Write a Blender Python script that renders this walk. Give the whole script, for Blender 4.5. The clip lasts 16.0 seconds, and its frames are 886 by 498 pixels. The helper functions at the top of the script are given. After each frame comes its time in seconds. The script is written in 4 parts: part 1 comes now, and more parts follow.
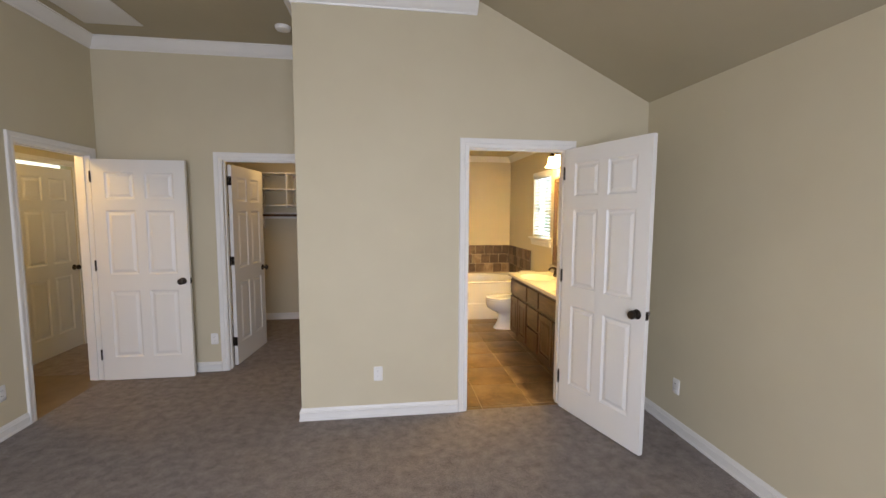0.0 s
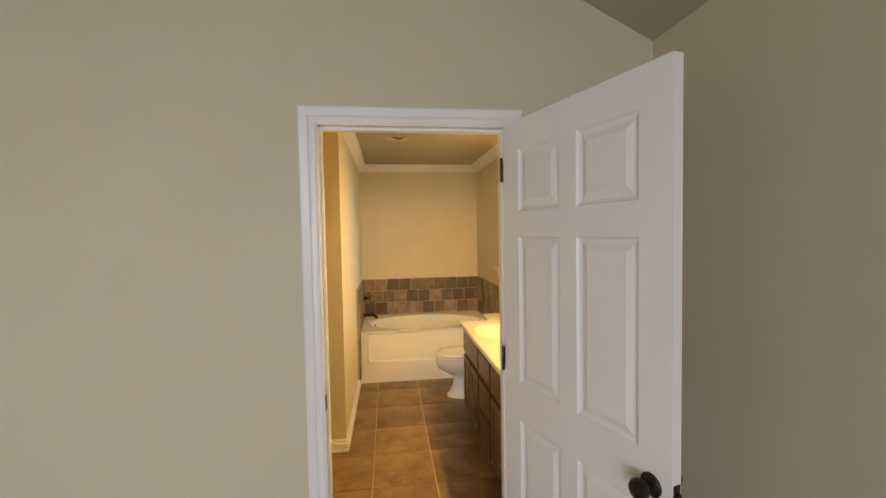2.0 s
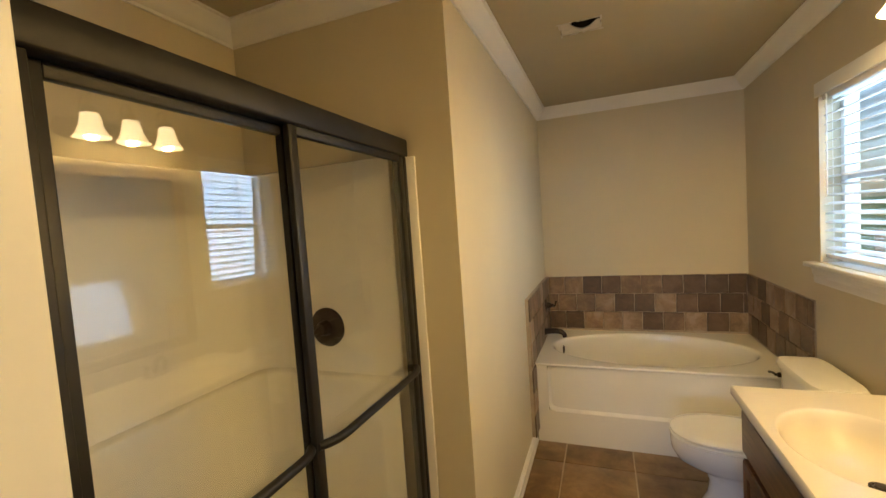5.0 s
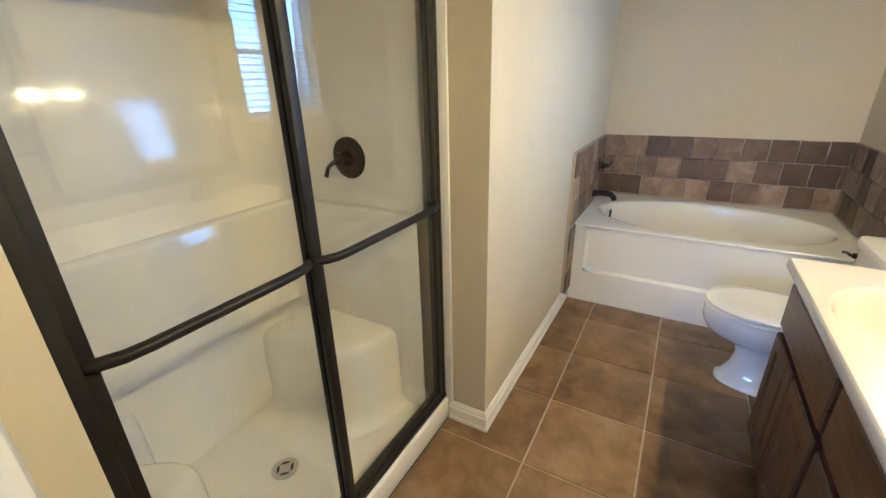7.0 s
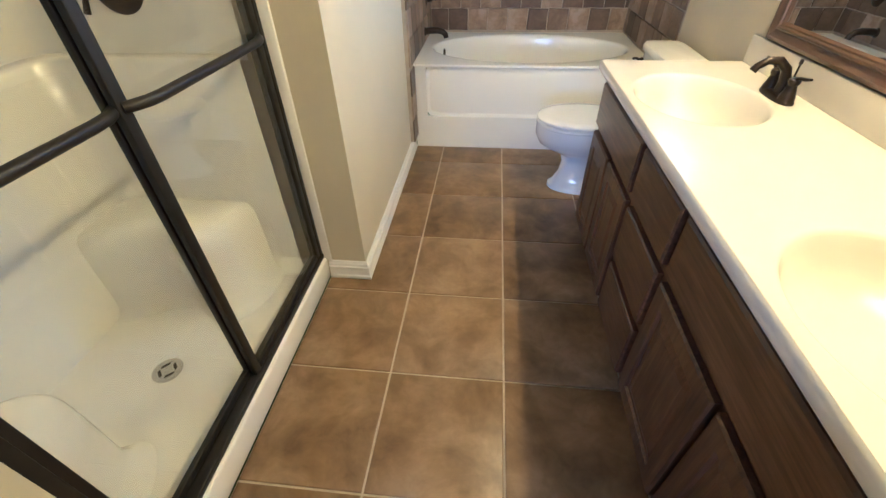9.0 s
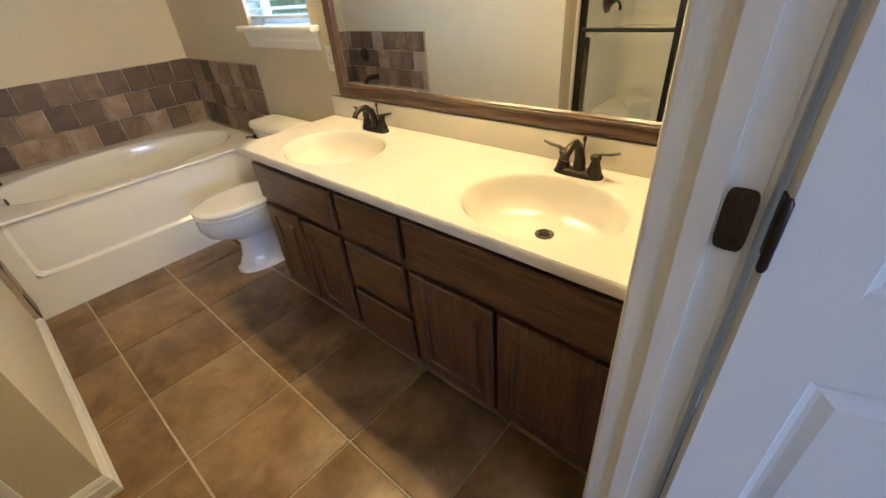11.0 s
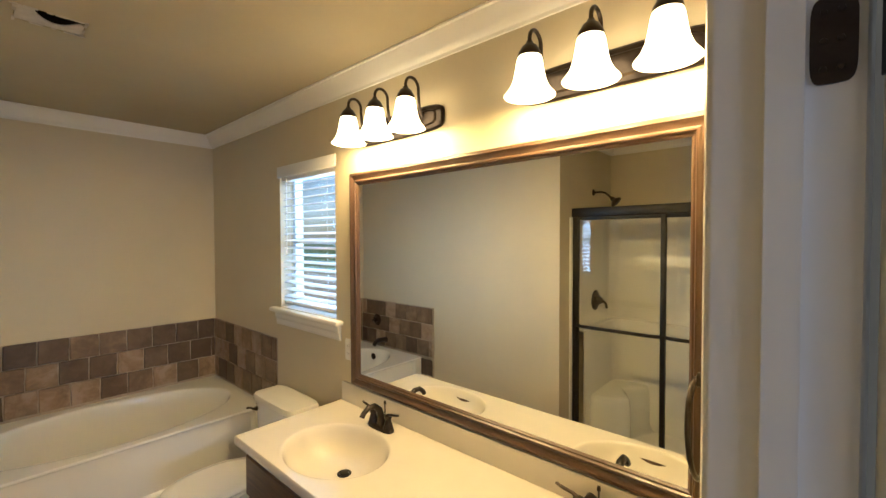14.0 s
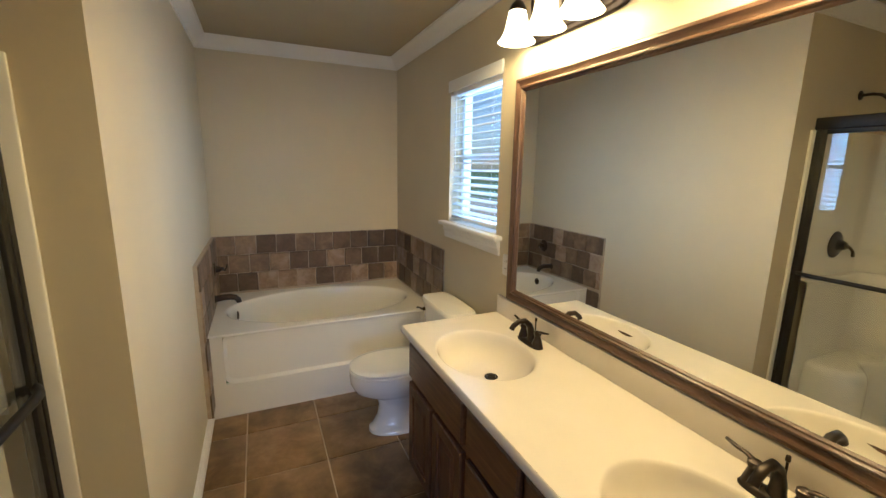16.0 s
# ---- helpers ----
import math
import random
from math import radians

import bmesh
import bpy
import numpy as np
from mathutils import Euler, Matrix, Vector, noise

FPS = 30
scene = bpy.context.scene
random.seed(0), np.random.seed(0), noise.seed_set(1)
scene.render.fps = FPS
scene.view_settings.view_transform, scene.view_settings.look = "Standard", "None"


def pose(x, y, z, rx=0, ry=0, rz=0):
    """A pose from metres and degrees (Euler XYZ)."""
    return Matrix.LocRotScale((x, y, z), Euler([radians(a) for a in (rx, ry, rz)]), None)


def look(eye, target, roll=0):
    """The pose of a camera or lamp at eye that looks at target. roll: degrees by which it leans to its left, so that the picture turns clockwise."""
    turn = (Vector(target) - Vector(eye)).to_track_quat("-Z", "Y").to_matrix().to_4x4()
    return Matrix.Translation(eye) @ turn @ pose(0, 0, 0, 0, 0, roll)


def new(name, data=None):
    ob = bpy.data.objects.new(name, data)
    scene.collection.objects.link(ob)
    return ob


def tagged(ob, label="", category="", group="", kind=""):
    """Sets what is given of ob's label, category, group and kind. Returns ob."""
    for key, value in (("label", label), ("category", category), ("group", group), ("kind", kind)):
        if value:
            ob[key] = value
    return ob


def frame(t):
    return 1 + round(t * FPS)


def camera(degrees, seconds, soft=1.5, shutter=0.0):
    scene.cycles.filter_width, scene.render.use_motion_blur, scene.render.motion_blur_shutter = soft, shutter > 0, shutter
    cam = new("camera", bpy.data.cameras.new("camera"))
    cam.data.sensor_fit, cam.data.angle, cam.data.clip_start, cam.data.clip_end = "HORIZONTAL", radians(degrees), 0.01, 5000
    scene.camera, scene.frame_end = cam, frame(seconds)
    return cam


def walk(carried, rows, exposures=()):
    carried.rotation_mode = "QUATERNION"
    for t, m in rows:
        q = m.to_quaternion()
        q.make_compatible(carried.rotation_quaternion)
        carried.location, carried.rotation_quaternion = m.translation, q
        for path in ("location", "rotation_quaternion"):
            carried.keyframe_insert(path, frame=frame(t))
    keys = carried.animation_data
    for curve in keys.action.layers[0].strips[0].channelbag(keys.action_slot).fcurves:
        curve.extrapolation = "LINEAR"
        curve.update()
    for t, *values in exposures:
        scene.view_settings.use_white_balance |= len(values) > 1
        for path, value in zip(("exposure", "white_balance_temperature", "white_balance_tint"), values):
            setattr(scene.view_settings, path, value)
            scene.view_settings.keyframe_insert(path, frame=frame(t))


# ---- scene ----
cam = camera(94.1, 16.0)
PATH = [
    (0, (-0.575, -3.133, 1.601), (-0.306, -1.159, 1.425), 0.3),
    (0.5, (-0.348, -2.923, 1.645), (-0.077, -0.942, 1.606), -0.1),
    (1, (-0.119, -2.573, 1.693), (0.175, -0.595, 1.695), -0.7),
    (1.5, (0.172, -2.157, 1.655), (0.414, -0.172, 1.633), -1.0),
    (2, (0.332, -1.713, 1.652), (0.595, 0.268, 1.571), -1.0),
    (2.5, (0.37, -1.304, 1.668), (0.646, 0.672, 1.522), -0.8),
    (3, (0.475, -0.913, 1.629), (0.634, 1.073, 1.461), -1.0),
    (3.5, (0.509, -0.604, 1.641), (0.532, 1.389, 1.472), -1.5),
    (4, (0.462, -0.329, 1.625), (0.333, 1.661, 1.473), -2.5),
    (4.2, (0.465, -0.25, 1.612), (0.188, 1.727, 1.487), -3.2),
    (6.3, (0.56, 0.085, 1.551), (-0.451, 1.779, 1.22), -2.7),
    (6.5, (0.564, 0.092, 1.53), (-0.435, 1.767, 1.089), -2.4),
    (7, (0.558, 0.117, 1.456), (-0.374, 1.723, 0.713), -1.4),
    (7.5, (0.531, 0.126, 1.375), (-0.323, 1.643, 0.391), -1.1),
    (8, (0.539, 0.143, 1.333), (-0.244, 1.596, 0.203), -1.7),
    (8.5, (0.552, 0.148, 1.322), (-0.124, 1.597, 0.12), -2.9),
    (9, (0.51, 0.061, 1.329), (0.323, 1.598, 0.063), -1.4),
    (9.5, (0.398, -0.032, 1.293), (0.853, 1.401, -0.026), 0.8),
    (9.7, (0.381, -0.043, 1.292), (1.029, 1.311, -0.03), 0.8),
    (11.8, (0.191, 0.046, 1.496), (1.572, 1.253, 0.698), -7.1),
    (12, (0.192, 0.05, 1.517), (1.614, 1.27, 0.816), -6.5),
    (12.5, (0.214, 0.074, 1.568), (1.705, 1.311, 1.071), -4.8),
    (13, (0.219, 0.057, 1.625), (1.736, 1.324, 1.325), -3.2),
    (13.5, (0.23, 0.062, 1.668), (1.752, 1.351, 1.514), -1.5),
    (14, (0.24, 0.064, 1.702), (1.73, 1.397, 1.652), -0.2),
    (14.5, (0.245, 0.063, 1.701), (1.662, 1.473, 1.675), 0.3),
    (15, (0.249, 0.057, 1.683), (1.536, 1.587, 1.629), 0.9),
    (15.5, (0.268, 0.052, 1.657), (1.351, 1.725, 1.485), 1.1),
    (16, (0.347, 0.076, 1.612), (1.15, 1.868, 1.23), 1.0),
]
walk(cam, [(t, look(eye, target, roll)) for t, eye, target, roll in PATH],
     [(0.0, 0.95, 7700, 10), (1.0, 0.95, 7700, 10), (2.5, 0.4, 8600, 10), (3.5, 0.15, 8400, 10), (4.2, 0.0, 7600, 10), (6.5, 0.5, 4700, 10), (8.0, 0.85, 4450, 10), (9.5, 0.9, 4600, 10), (12.0, 0.2, 5500, 10), (14.0, 0.1, 5600, 10), (16.0, 0.0, 5150, 10)])

# ---- light ----
SUN_EL, SUN_ROT = radians(38), radians(300)
world = bpy.data.worlds.new("world")
scene.world = world
world.use_nodes = True
wn = world.node_tree
sky = wn.nodes.new("ShaderNodeTexSky")
sky.sky_type, sky.sun_disc, sky.sun_elevation, sky.sun_rotation = "NISHITA", False, SUN_EL, SUN_ROT
wn.nodes["Background"].inputs[1].default_value = 0.10
wn.links.new(sky.outputs[0], wn.nodes["Background"].inputs[0])
sun = new("sun", bpy.data.lights.new("sun", "SUN"))
sun.data.energy, sun.data.angle, sun.data.color = 4.0, radians(1), (1.0, 0.95, 0.86)
sun.matrix_world = look((math.sin(SUN_ROT) * 20, math.cos(SUN_ROT) * 20, 16), (0, 0, 0))

LAMP_COLOR = (1.0, 0.66, 0.23)


def area_lamp(name, at, to, w, h, energy, color):
    ob = new(name, bpy.data.lights.new(name, "AREA"))
    ob.data.shape, ob.data.size, ob.data.size_y, ob.data.energy, ob.data.color = "RECTANGLE", w, h, energy, color
    ob.matrix_world = look(at, to)
    return ob


def point_lamp(name, at, energy, radius=0.03, color=LAMP_COLOR):
    ob = new(name, bpy.data.lights.new(name, "POINT"))
    ob.data.energy, ob.data.shadow_soft_size, ob.data.color = energy, radius, color
    ob.location = at
    return ob


BED_BACK = -4.9
area_lamp("daylight_bath", (1.95, 2.315, 1.72), (0, 2.315, 1.55), 1.0, 1.1, 36, (0.48, 0.71, 1.0))
area_lamp("daylight_bedroom", (-0.9, BED_BACK + 0.05, 1.40), (-0.9, -2.4, -0.1), 2.6, 1.2, 102, (0.62, 0.715, 1.0))

# ---- materials ----
def mat_base(name):
    m = bpy.data.materials.new(name)
    m.use_nodes = True
    return m, m.node_tree, m.node_tree.nodes["Principled BSDF"]


def link(nt, a, b):
    nt.links.new(a, b)


def mapped(nt, scale=(1, 1, 1)):
    tc = nt.nodes.new("ShaderNodeTexCoord")
    mp = nt.nodes.new("ShaderNodeMapping")
    mp.inputs["Scale"].default_value = scale
    link(nt, tc.outputs["Object"], mp.inputs["Vector"])
    return mp.outputs["Vector"]


def noise_node(nt, vec, scale, detail=4.0, rough=0.55):
    n = nt.nodes.new("ShaderNodeTexNoise")
    n.inputs["Scale"].default_value, n.inputs["Detail"].default_value, n.inputs["Roughness"].default_value = scale, detail, rough
    link(nt, vec, n.inputs["Vector"])
    return n.outputs["Fac"]


def ramp(nt, fac, stops):
    r = nt.nodes.new("ShaderNodeValToRGB")
    el = r.color_ramp.elements
    while len(el) < len(stops):
        el.new(0.5)
    for e, (p, c) in zip(el, stops):
        e.position, e.color = p, (*c, 1)
    link(nt, fac, r.inputs["Fac"])
    return r.outputs["Color"]


def bump(nt, bsdf, height, strength, dist):
    b = nt.nodes.new("ShaderNodeBump")
    b.inputs["Strength"].default_value, b.inputs["Distance"].default_value = strength, dist
    link(nt, height, b.inputs["Height"])
    link(nt, b.outputs["Normal"], bsdf.inputs["Normal"])


def speckled(name, c1, c2, scale, rough, fine=0, fine_strength=0.2, fine_dist=0.002, stretch=(1, 1, 1), metal=0.0, spec=0.5, coat=0.0):
    """A surface of two close tones in soft patches, with a fine relief."""
    m, nt, b = mat_base(name)
    v = mapped(nt, stretch)
    link(nt, ramp(nt, noise_node(nt, v, scale), [(0.3, c1), (0.7, c2)]), b.inputs["Base Color"])
    b.inputs["Roughness"].default_value, b.inputs["Metallic"].default_value = rough, metal
    b.inputs["Specular IOR Level"].default_value, b.inputs["Coat Weight"].default_value = spec, coat
    if fine:
        bump(nt, b, noise_node(nt, v, fine, 3.0), fine_strength, fine_dist)
    return m


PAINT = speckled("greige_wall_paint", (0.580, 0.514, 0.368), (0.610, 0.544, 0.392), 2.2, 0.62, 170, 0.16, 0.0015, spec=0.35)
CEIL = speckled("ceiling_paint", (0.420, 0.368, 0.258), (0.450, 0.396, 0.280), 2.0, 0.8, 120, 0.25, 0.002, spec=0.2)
TRIM = speckled("white_trim_paint", (0.76, 0.745, 0.71), (0.80, 0.785, 0.75), 3.0, 0.34, 60, 0.06, 0.001)
DOORW = speckled("white_door_paint", (0.76, 0.745, 0.71), (0.80, 0.785, 0.75), 2.0, 0.38, 90, 0.10, 0.001, stretch=(1, 1, 0.08))
ACRYL = speckled("white_acrylic", (0.80, 0.79, 0.76), (0.83, 0.82, 0.79), 1.5, 0.13, coat=0.3)
FIBER = speckled("ivory_fibreglass", (0.83, 0.81, 0.75), (0.87, 0.85, 0.79), 1.6, 0.10, coat=0.4)
CHINA = speckled("white_vitreous_china", (0.80, 0.79, 0.765), (0.83, 0.82, 0.80), 1.2, 0.08, coat=0.4)
MARBLE = speckled("cream_cultured_marble", (0.68, 0.635, 0.575), (0.73, 0.685, 0.62), 3.0, 0.22, coat=0.3)
BRONZE = speckled("oil_rubbed_bronze", (0.028, 0.022, 0.018), (0.055, 0.042, 0.033), 30, 0.34, 90, 0.06, 0.001, metal=0.75)
DARKAL = speckled("dark_bronze_aluminium", (0.010, 0.009, 0.008), (0.017, 0.015, 0.013), 14, 0.45, 120, 0.04, 0.001, spec=0.3)
CHROME = speckled("brushed_chrome", (0.60, 0.60, 0.58), (0.72, 0.72, 0.70), 20, 0.22, metal=1.0)
PLASTIC = speckled("white_plastic", (0.78, 0.77, 0.74), (0.81, 0.80, 0.77), 4, 0.35)
SLATM = speckled("white_blind_slat", (0.80, 0.80, 0.79), (0.84, 0.84, 0.83), 5, 0.45, 60, 0.05, 0.001, stretch=(1, 0.05, 1))
GROUT = speckled("tan_grout", (0.44, 0.36, 0.26), (0.55, 0.46, 0.34), 25, 0.9, 200, 0.3, 0.002)
WGROUT = speckled("brown_wall_grout", (0.36, 0.30, 0.23), (0.46, 0.39, 0.30), 25, 0.9, 200, 0.3, 0.002)
# Near-black base colour puts the shade inside holes into the surface.
HOLESHADE = speckled("cavity_shade", (0.02, 0.018, 0.015), (0.03, 0.027, 0.022), 8, 0.9)
RAWBOARD = speckled("raw_drywall_edge", (0.50, 0.46, 0.40), (0.60, 0.56, 0.50), 30, 0.95, 120, 0.3, 0.002)
HALLF = speckled("hall_tan_tile", (0.17, 0.12, 0.075), (0.23, 0.165, 0.105), 5, 0.35, 60, 0.1, 0.001)
FENCE = speckled("weathered_fence_wood", (0.22, 0.19, 0.16), (0.34, 0.30, 0.26), 6, 0.8, 40, 0.3, 0.004, stretch=(1, 1, 0.1))
GRASS = speckled("lawn_grass", (0.05, 0.10, 0.03), (0.09, 0.15, 0.05), 1.5, 0.9, 40, 0.6, 0.03)
LEAF = speckled("tree_leaf", (0.04, 0.08, 0.025), (0.10, 0.15, 0.05), 2.5, 0.6)
BARK = speckled("tree_bark", (0.10, 0.075, 0.055), (0.17, 0.13, 0.10), 7, 0.9, 25, 0.5, 0.01)


def wood(name, dark, mid, light, rough=0.36, grain=(1.0, 14.0, 1.0)):
    m, nt, b = mat_base(name)
    oi = nt.nodes.new("ShaderNodeObjectInfo")
    tc = nt.nodes.new("ShaderNodeTexCoord")
    add = nt.nodes.new("ShaderNodeVectorMath")
    sc = nt.nodes.new("ShaderNodeVectorMath")
    sc.operation = "SCALE"
    sc.inputs[0].default_value = (7.0, 3.0, 5.0)
    link(nt, oi.outputs["Random"], sc.inputs["Scale"])
    link(nt, tc.outputs["Object"], add.inputs[0])
    link(nt, sc.outputs[0], add.inputs[1])
    mp = nt.nodes.new("ShaderNodeMapping")
    mp.inputs["Scale"].default_value = grain
    link(nt, add.outputs[0], mp.inputs["Vector"])
    n = noise_node(nt, mp.outputs["Vector"], 5.5, 7.0, 0.62)
    link(nt, ramp(nt, n, [(0.30, dark), (0.52, mid), (0.74, light)]), b.inputs["Base Color"])
    b.inputs["Roughness"].default_value = rough
    b.inputs["Coat Weight"].default_value = 0.15
    bump(nt, b, n, 0.12, 0.002)
    return m


CABWOOD = wood("dark_stained_oak", (0.026, 0.011, 0.005), (0.075, 0.034, 0.016), (0.140, 0.070, 0.034), grain=(14.0, 14.0, 1.0))
CABWOOD_H = wood("dark_stained_oak_level", (0.026, 0.011, 0.005), (0.075, 0.034, 0.016), (0.140, 0.070, 0.034), grain=(14.0, 1.0, 14.0))
MIRWOOD = wood("walnut_mirror_frame", (0.058, 0.031, 0.019), (0.085, 0.048, 0.030), (0.120, 0.071, 0.046), 0.34, grain=(10.0, 1.2, 10.0))
MIRWOOD_V = wood("walnut_mirror_frame_upright", (0.058, 0.031, 0.019), (0.085, 0.048, 0.030), (0.120, 0.071, 0.046), 0.34, grain=(10.0, 10.0, 1.2))


def tile_mat(name, stops, rough, scale, bumps, rand_mix, span=9.0):
    """Stoneware with cloudy veins; each tile takes its own tone and its own part of the pattern."""
    m, nt, b = mat_base(name)
    oi = nt.nodes.new("ShaderNodeObjectInfo")
    tc = nt.nodes.new("ShaderNodeTexCoord")
    sc = nt.nodes.new("ShaderNodeVectorMath")
    sc.operation = "SCALE"
    sc.inputs[0].default_value = (span, span * 0.7, span * 1.3)
    add = nt.nodes.new("ShaderNodeVectorMath")
    link(nt, oi.outputs["Random"], sc.inputs["Scale"])
    link(nt, tc.outputs["Object"], add.inputs[0])
    link(nt, sc.outputs[0], add.inputs[1])
    warp = nt.nodes.new("ShaderNodeTexNoise")
    warp.inputs["Scale"].default_value, warp.inputs["Detail"].default_value = scale * 0.6, 3
    link(nt, add.outputs[0], warp.inputs["Vector"])
    sw = nt.nodes.new("ShaderNodeVectorMath")
    sw.operation = "MULTIPLY_ADD"
    sw.inputs[1].default_value = (0.22, 0.22, 0.22)
    link(nt, warp.outputs["Color"], sw.inputs[0])
    link(nt, add.outputs[0], sw.inputs[2])
    n = noise_node(nt, sw.outputs[0], scale, 8.0, 0.62)
    mix = nt.nodes.new("ShaderNodeMath")
    mix.operation = "MULTIPLY_ADD"
    mix.inputs[1].default_value = rand_mix
    link(nt, oi.outputs["Random"], mix.inputs[0])
    sub = nt.nodes.new("ShaderNodeMath")
    sub.operation = "SUBTRACT"
    sub.inputs[1].default_value = rand_mix / 2
    link(nt, n, sub.inputs[0])
    link(nt, sub.outputs[0], mix.inputs[2])
    link(nt, ramp(nt, mix.outputs[0], stops), b.inputs["Base Color"])
    b.inputs["Roughness"].default_value = rough
    bump(nt, b, n, bumps, 0.006)
    return m


FLOORTILE = tile_mat("brown_floor_tile", [(0.29, (0.105, 0.062, 0.027)), (0.5, (0.205, 0.127, 0.057)), (0.73, (0.33, 0.222, 0.115))], 0.36, 5.5, 0.16, 0.16)
WALLTILE = tile_mat("tumbled_slate_tile", [(0.12, (0.078, 0.051, 0.034)), (0.38, (0.130, 0.087, 0.056)), (0.55, (0.175, 0.118, 0.075)), (0.72, (0.26, 0.180, 0.110)), (0.90, (0.36, 0.275, 0.205))], 0.42, 9.0, 0.4, 0.75)


def carpet_mat():
    m, nt, b = mat_base("taupe_carpet")
    v = mapped(nt)
    fine = noise_node(nt, v, 95, 4.0, 0.75)
    big = noise_node(nt, v, 13, 5.0, 0.65)
    mx = nt.nodes.new("ShaderNodeMath")
    mx.operation = "MULTIPLY_ADD"
    mx.inputs[1].default_value = 0.55
    link(nt, big, mx.inputs[0])
    half = nt.nodes.new("ShaderNodeMath")
    half.operation = "MULTIPLY"
    half.inputs[1].default_value = 0.5
    link(nt, fine, half.inputs[0])
    link(nt, half.outputs[0], mx.inputs[2])
    link(nt, ramp(nt, mx.outputs[0], [(0.33, (0.14, 0.118, 0.110)), (0.5, (0.285, 0.244, 0.228)), (0.68, (0.43, 0.372, 0.35))]), b.inputs["Base Color"])
    b.inputs["Roughness"].default_value, b.inputs["Specular IOR Level"].default_value = 0.95, 0.1
    b.inputs["Sheen Weight"].default_value = 0.15
    bump(nt, b, fine, 1.0, 0.018)
    return m


CARPET = carpet_mat()


def mirror_mat():
    m, nt, b = mat_base("mirror_silver")
    b.inputs["Base Color"].default_value = (0.86, 0.88, 0.86, 1)
    b.inputs["Metallic"].default_value, b.inputs["Roughness"].default_value = 1.0, 0.0
    return m


def glass_mat(name, tint):
    """Thin clear pane: passes light straight on, with a gloss that grows at grazing angles."""
    m = bpy.data.materials.new(name)
    m.use_nodes = True
    nt = m.node_tree
    nt.nodes.clear()
    out = nt.nodes.new("ShaderNodeOutputMaterial")
    mx = nt.nodes.new("ShaderNodeMixShader")
    tr = nt.nodes.new("ShaderNodeBsdfTransparent")
    gl = nt.nodes.new("ShaderNodeBsdfGlossy")
    lw = nt.nodes.new("ShaderNodeLayerWeight")
    pw = nt.nodes.new("ShaderNodeMath")
    fr = nt.nodes.new("ShaderNodeMath")
    lw.inputs["Blend"].default_value = 0.5
    pw.operation, fr.operation = "POWER", "MULTIPLY_ADD"
    pw.inputs[1].default_value = 5.0
    fr.inputs[1].default_value, fr.inputs[2].default_value = 0.9, 0.075
    link(nt, lw.outputs["Facing"], pw.inputs[0])
    link(nt, pw.outputs[0], fr.inputs[0])
    tr.inputs[0].default_value = (*tint, 1)
    gl.inputs["Roughness"].default_value = 0.0
    link(nt, fr.outputs[0], mx.inputs[0])
    link(nt, tr.outputs[0], mx.inputs[1])
    link(nt, gl.outputs[0], mx.inputs[2])
    link(nt, mx.outputs[0], out.inputs[0])
    return m


def glow_mat(name, color, strength):
    m, nt, b = mat_base(name)
    b.inputs["Base Color"].default_value = (0.85, 0.82, 0.76, 1)
    b.inputs["Roughness"].default_value = 0.3
    b.inputs["Emission Color"].default_value = (*color, 1)
    b.inputs["Emission Strength"].default_value = strength
    return m


MIRROR = mirror_mat()
GLASS = glass_mat("clear_shower_glass", (0.98, 0.985, 0.975))
PANE = glass_mat("window_glass", (0.97, 0.98, 0.98))
SHADE = glow_mat("lit_frosted_glass", (1.0, 0.72, 0.36), 8.0)
DOME = glow_mat("lit_ceiling_dome", (1.0, 0.66, 0.30), 6.0)


# ---- mesh tools ----
def ob_from(bm, name, mat, smooth=False, parent=None, auto=35):
    me = bpy.data.meshes.new(name)
    bmesh.ops.recalc_face_normals(bm, faces=bm.faces[:])
    if smooth:
        for f in bm.faces:
            f.smooth = True
        for e in bm.edges:
            if len(e.link_faces) == 2 and e.calc_face_angle(0) > radians(auto):
                e.smooth = False
    bm.to_mesh(me)
    bm.free()
    me.materials.append(mat)
    ob = new(name, me)
    if parent:
        ob.parent = parent
        ob.matrix_parent_inverse = parent.matrix_basis.inverted()
    return ob


def add_box(bm, x0, x1, y0, y1, z0, z1, bev=0.0, seg=2):
    m = Matrix.Translation(((x0 + x1) / 2, (y0 + y1) / 2, (z0 + z1) / 2)) @ Matrix.Diagonal((abs(x1 - x0), abs(y1 - y0), abs(z1 - z0), 1))
    g = bmesh.ops.create_cube(bm, size=1, matrix=m)
    if bev:
        es = list({e for v in g["verts"] for e in v.link_edges})
        bmesh.ops.bevel(bm, geom=es, offset=bev, segments=seg, profile=0.5, affect="EDGES")


def box(name, x0, x1, y0, y1, z0, z1, mat, parent=None, bev=0.0, seg=2):
    bm = bmesh.new()
    add_box(bm, x0, x1, y0, y1, z0, z1, bev, seg)
    return ob_from(bm, name, mat, bev > 0, parent, 50)


def boxes(name, rows, mat, parent=None, bev=0.0):
    bm = bmesh.new()
    for r in rows:
        add_box(bm, *r, bev)
    return ob_from(bm, name, mat, bev > 0, parent, 50)


def root(name, at, label, category, group=""):
    ob = new(name)
    ob.location = at
    ob.empty_display_size = 0.05
    bpy.context.view_layer.update()
    return tagged(ob, label, category, group)


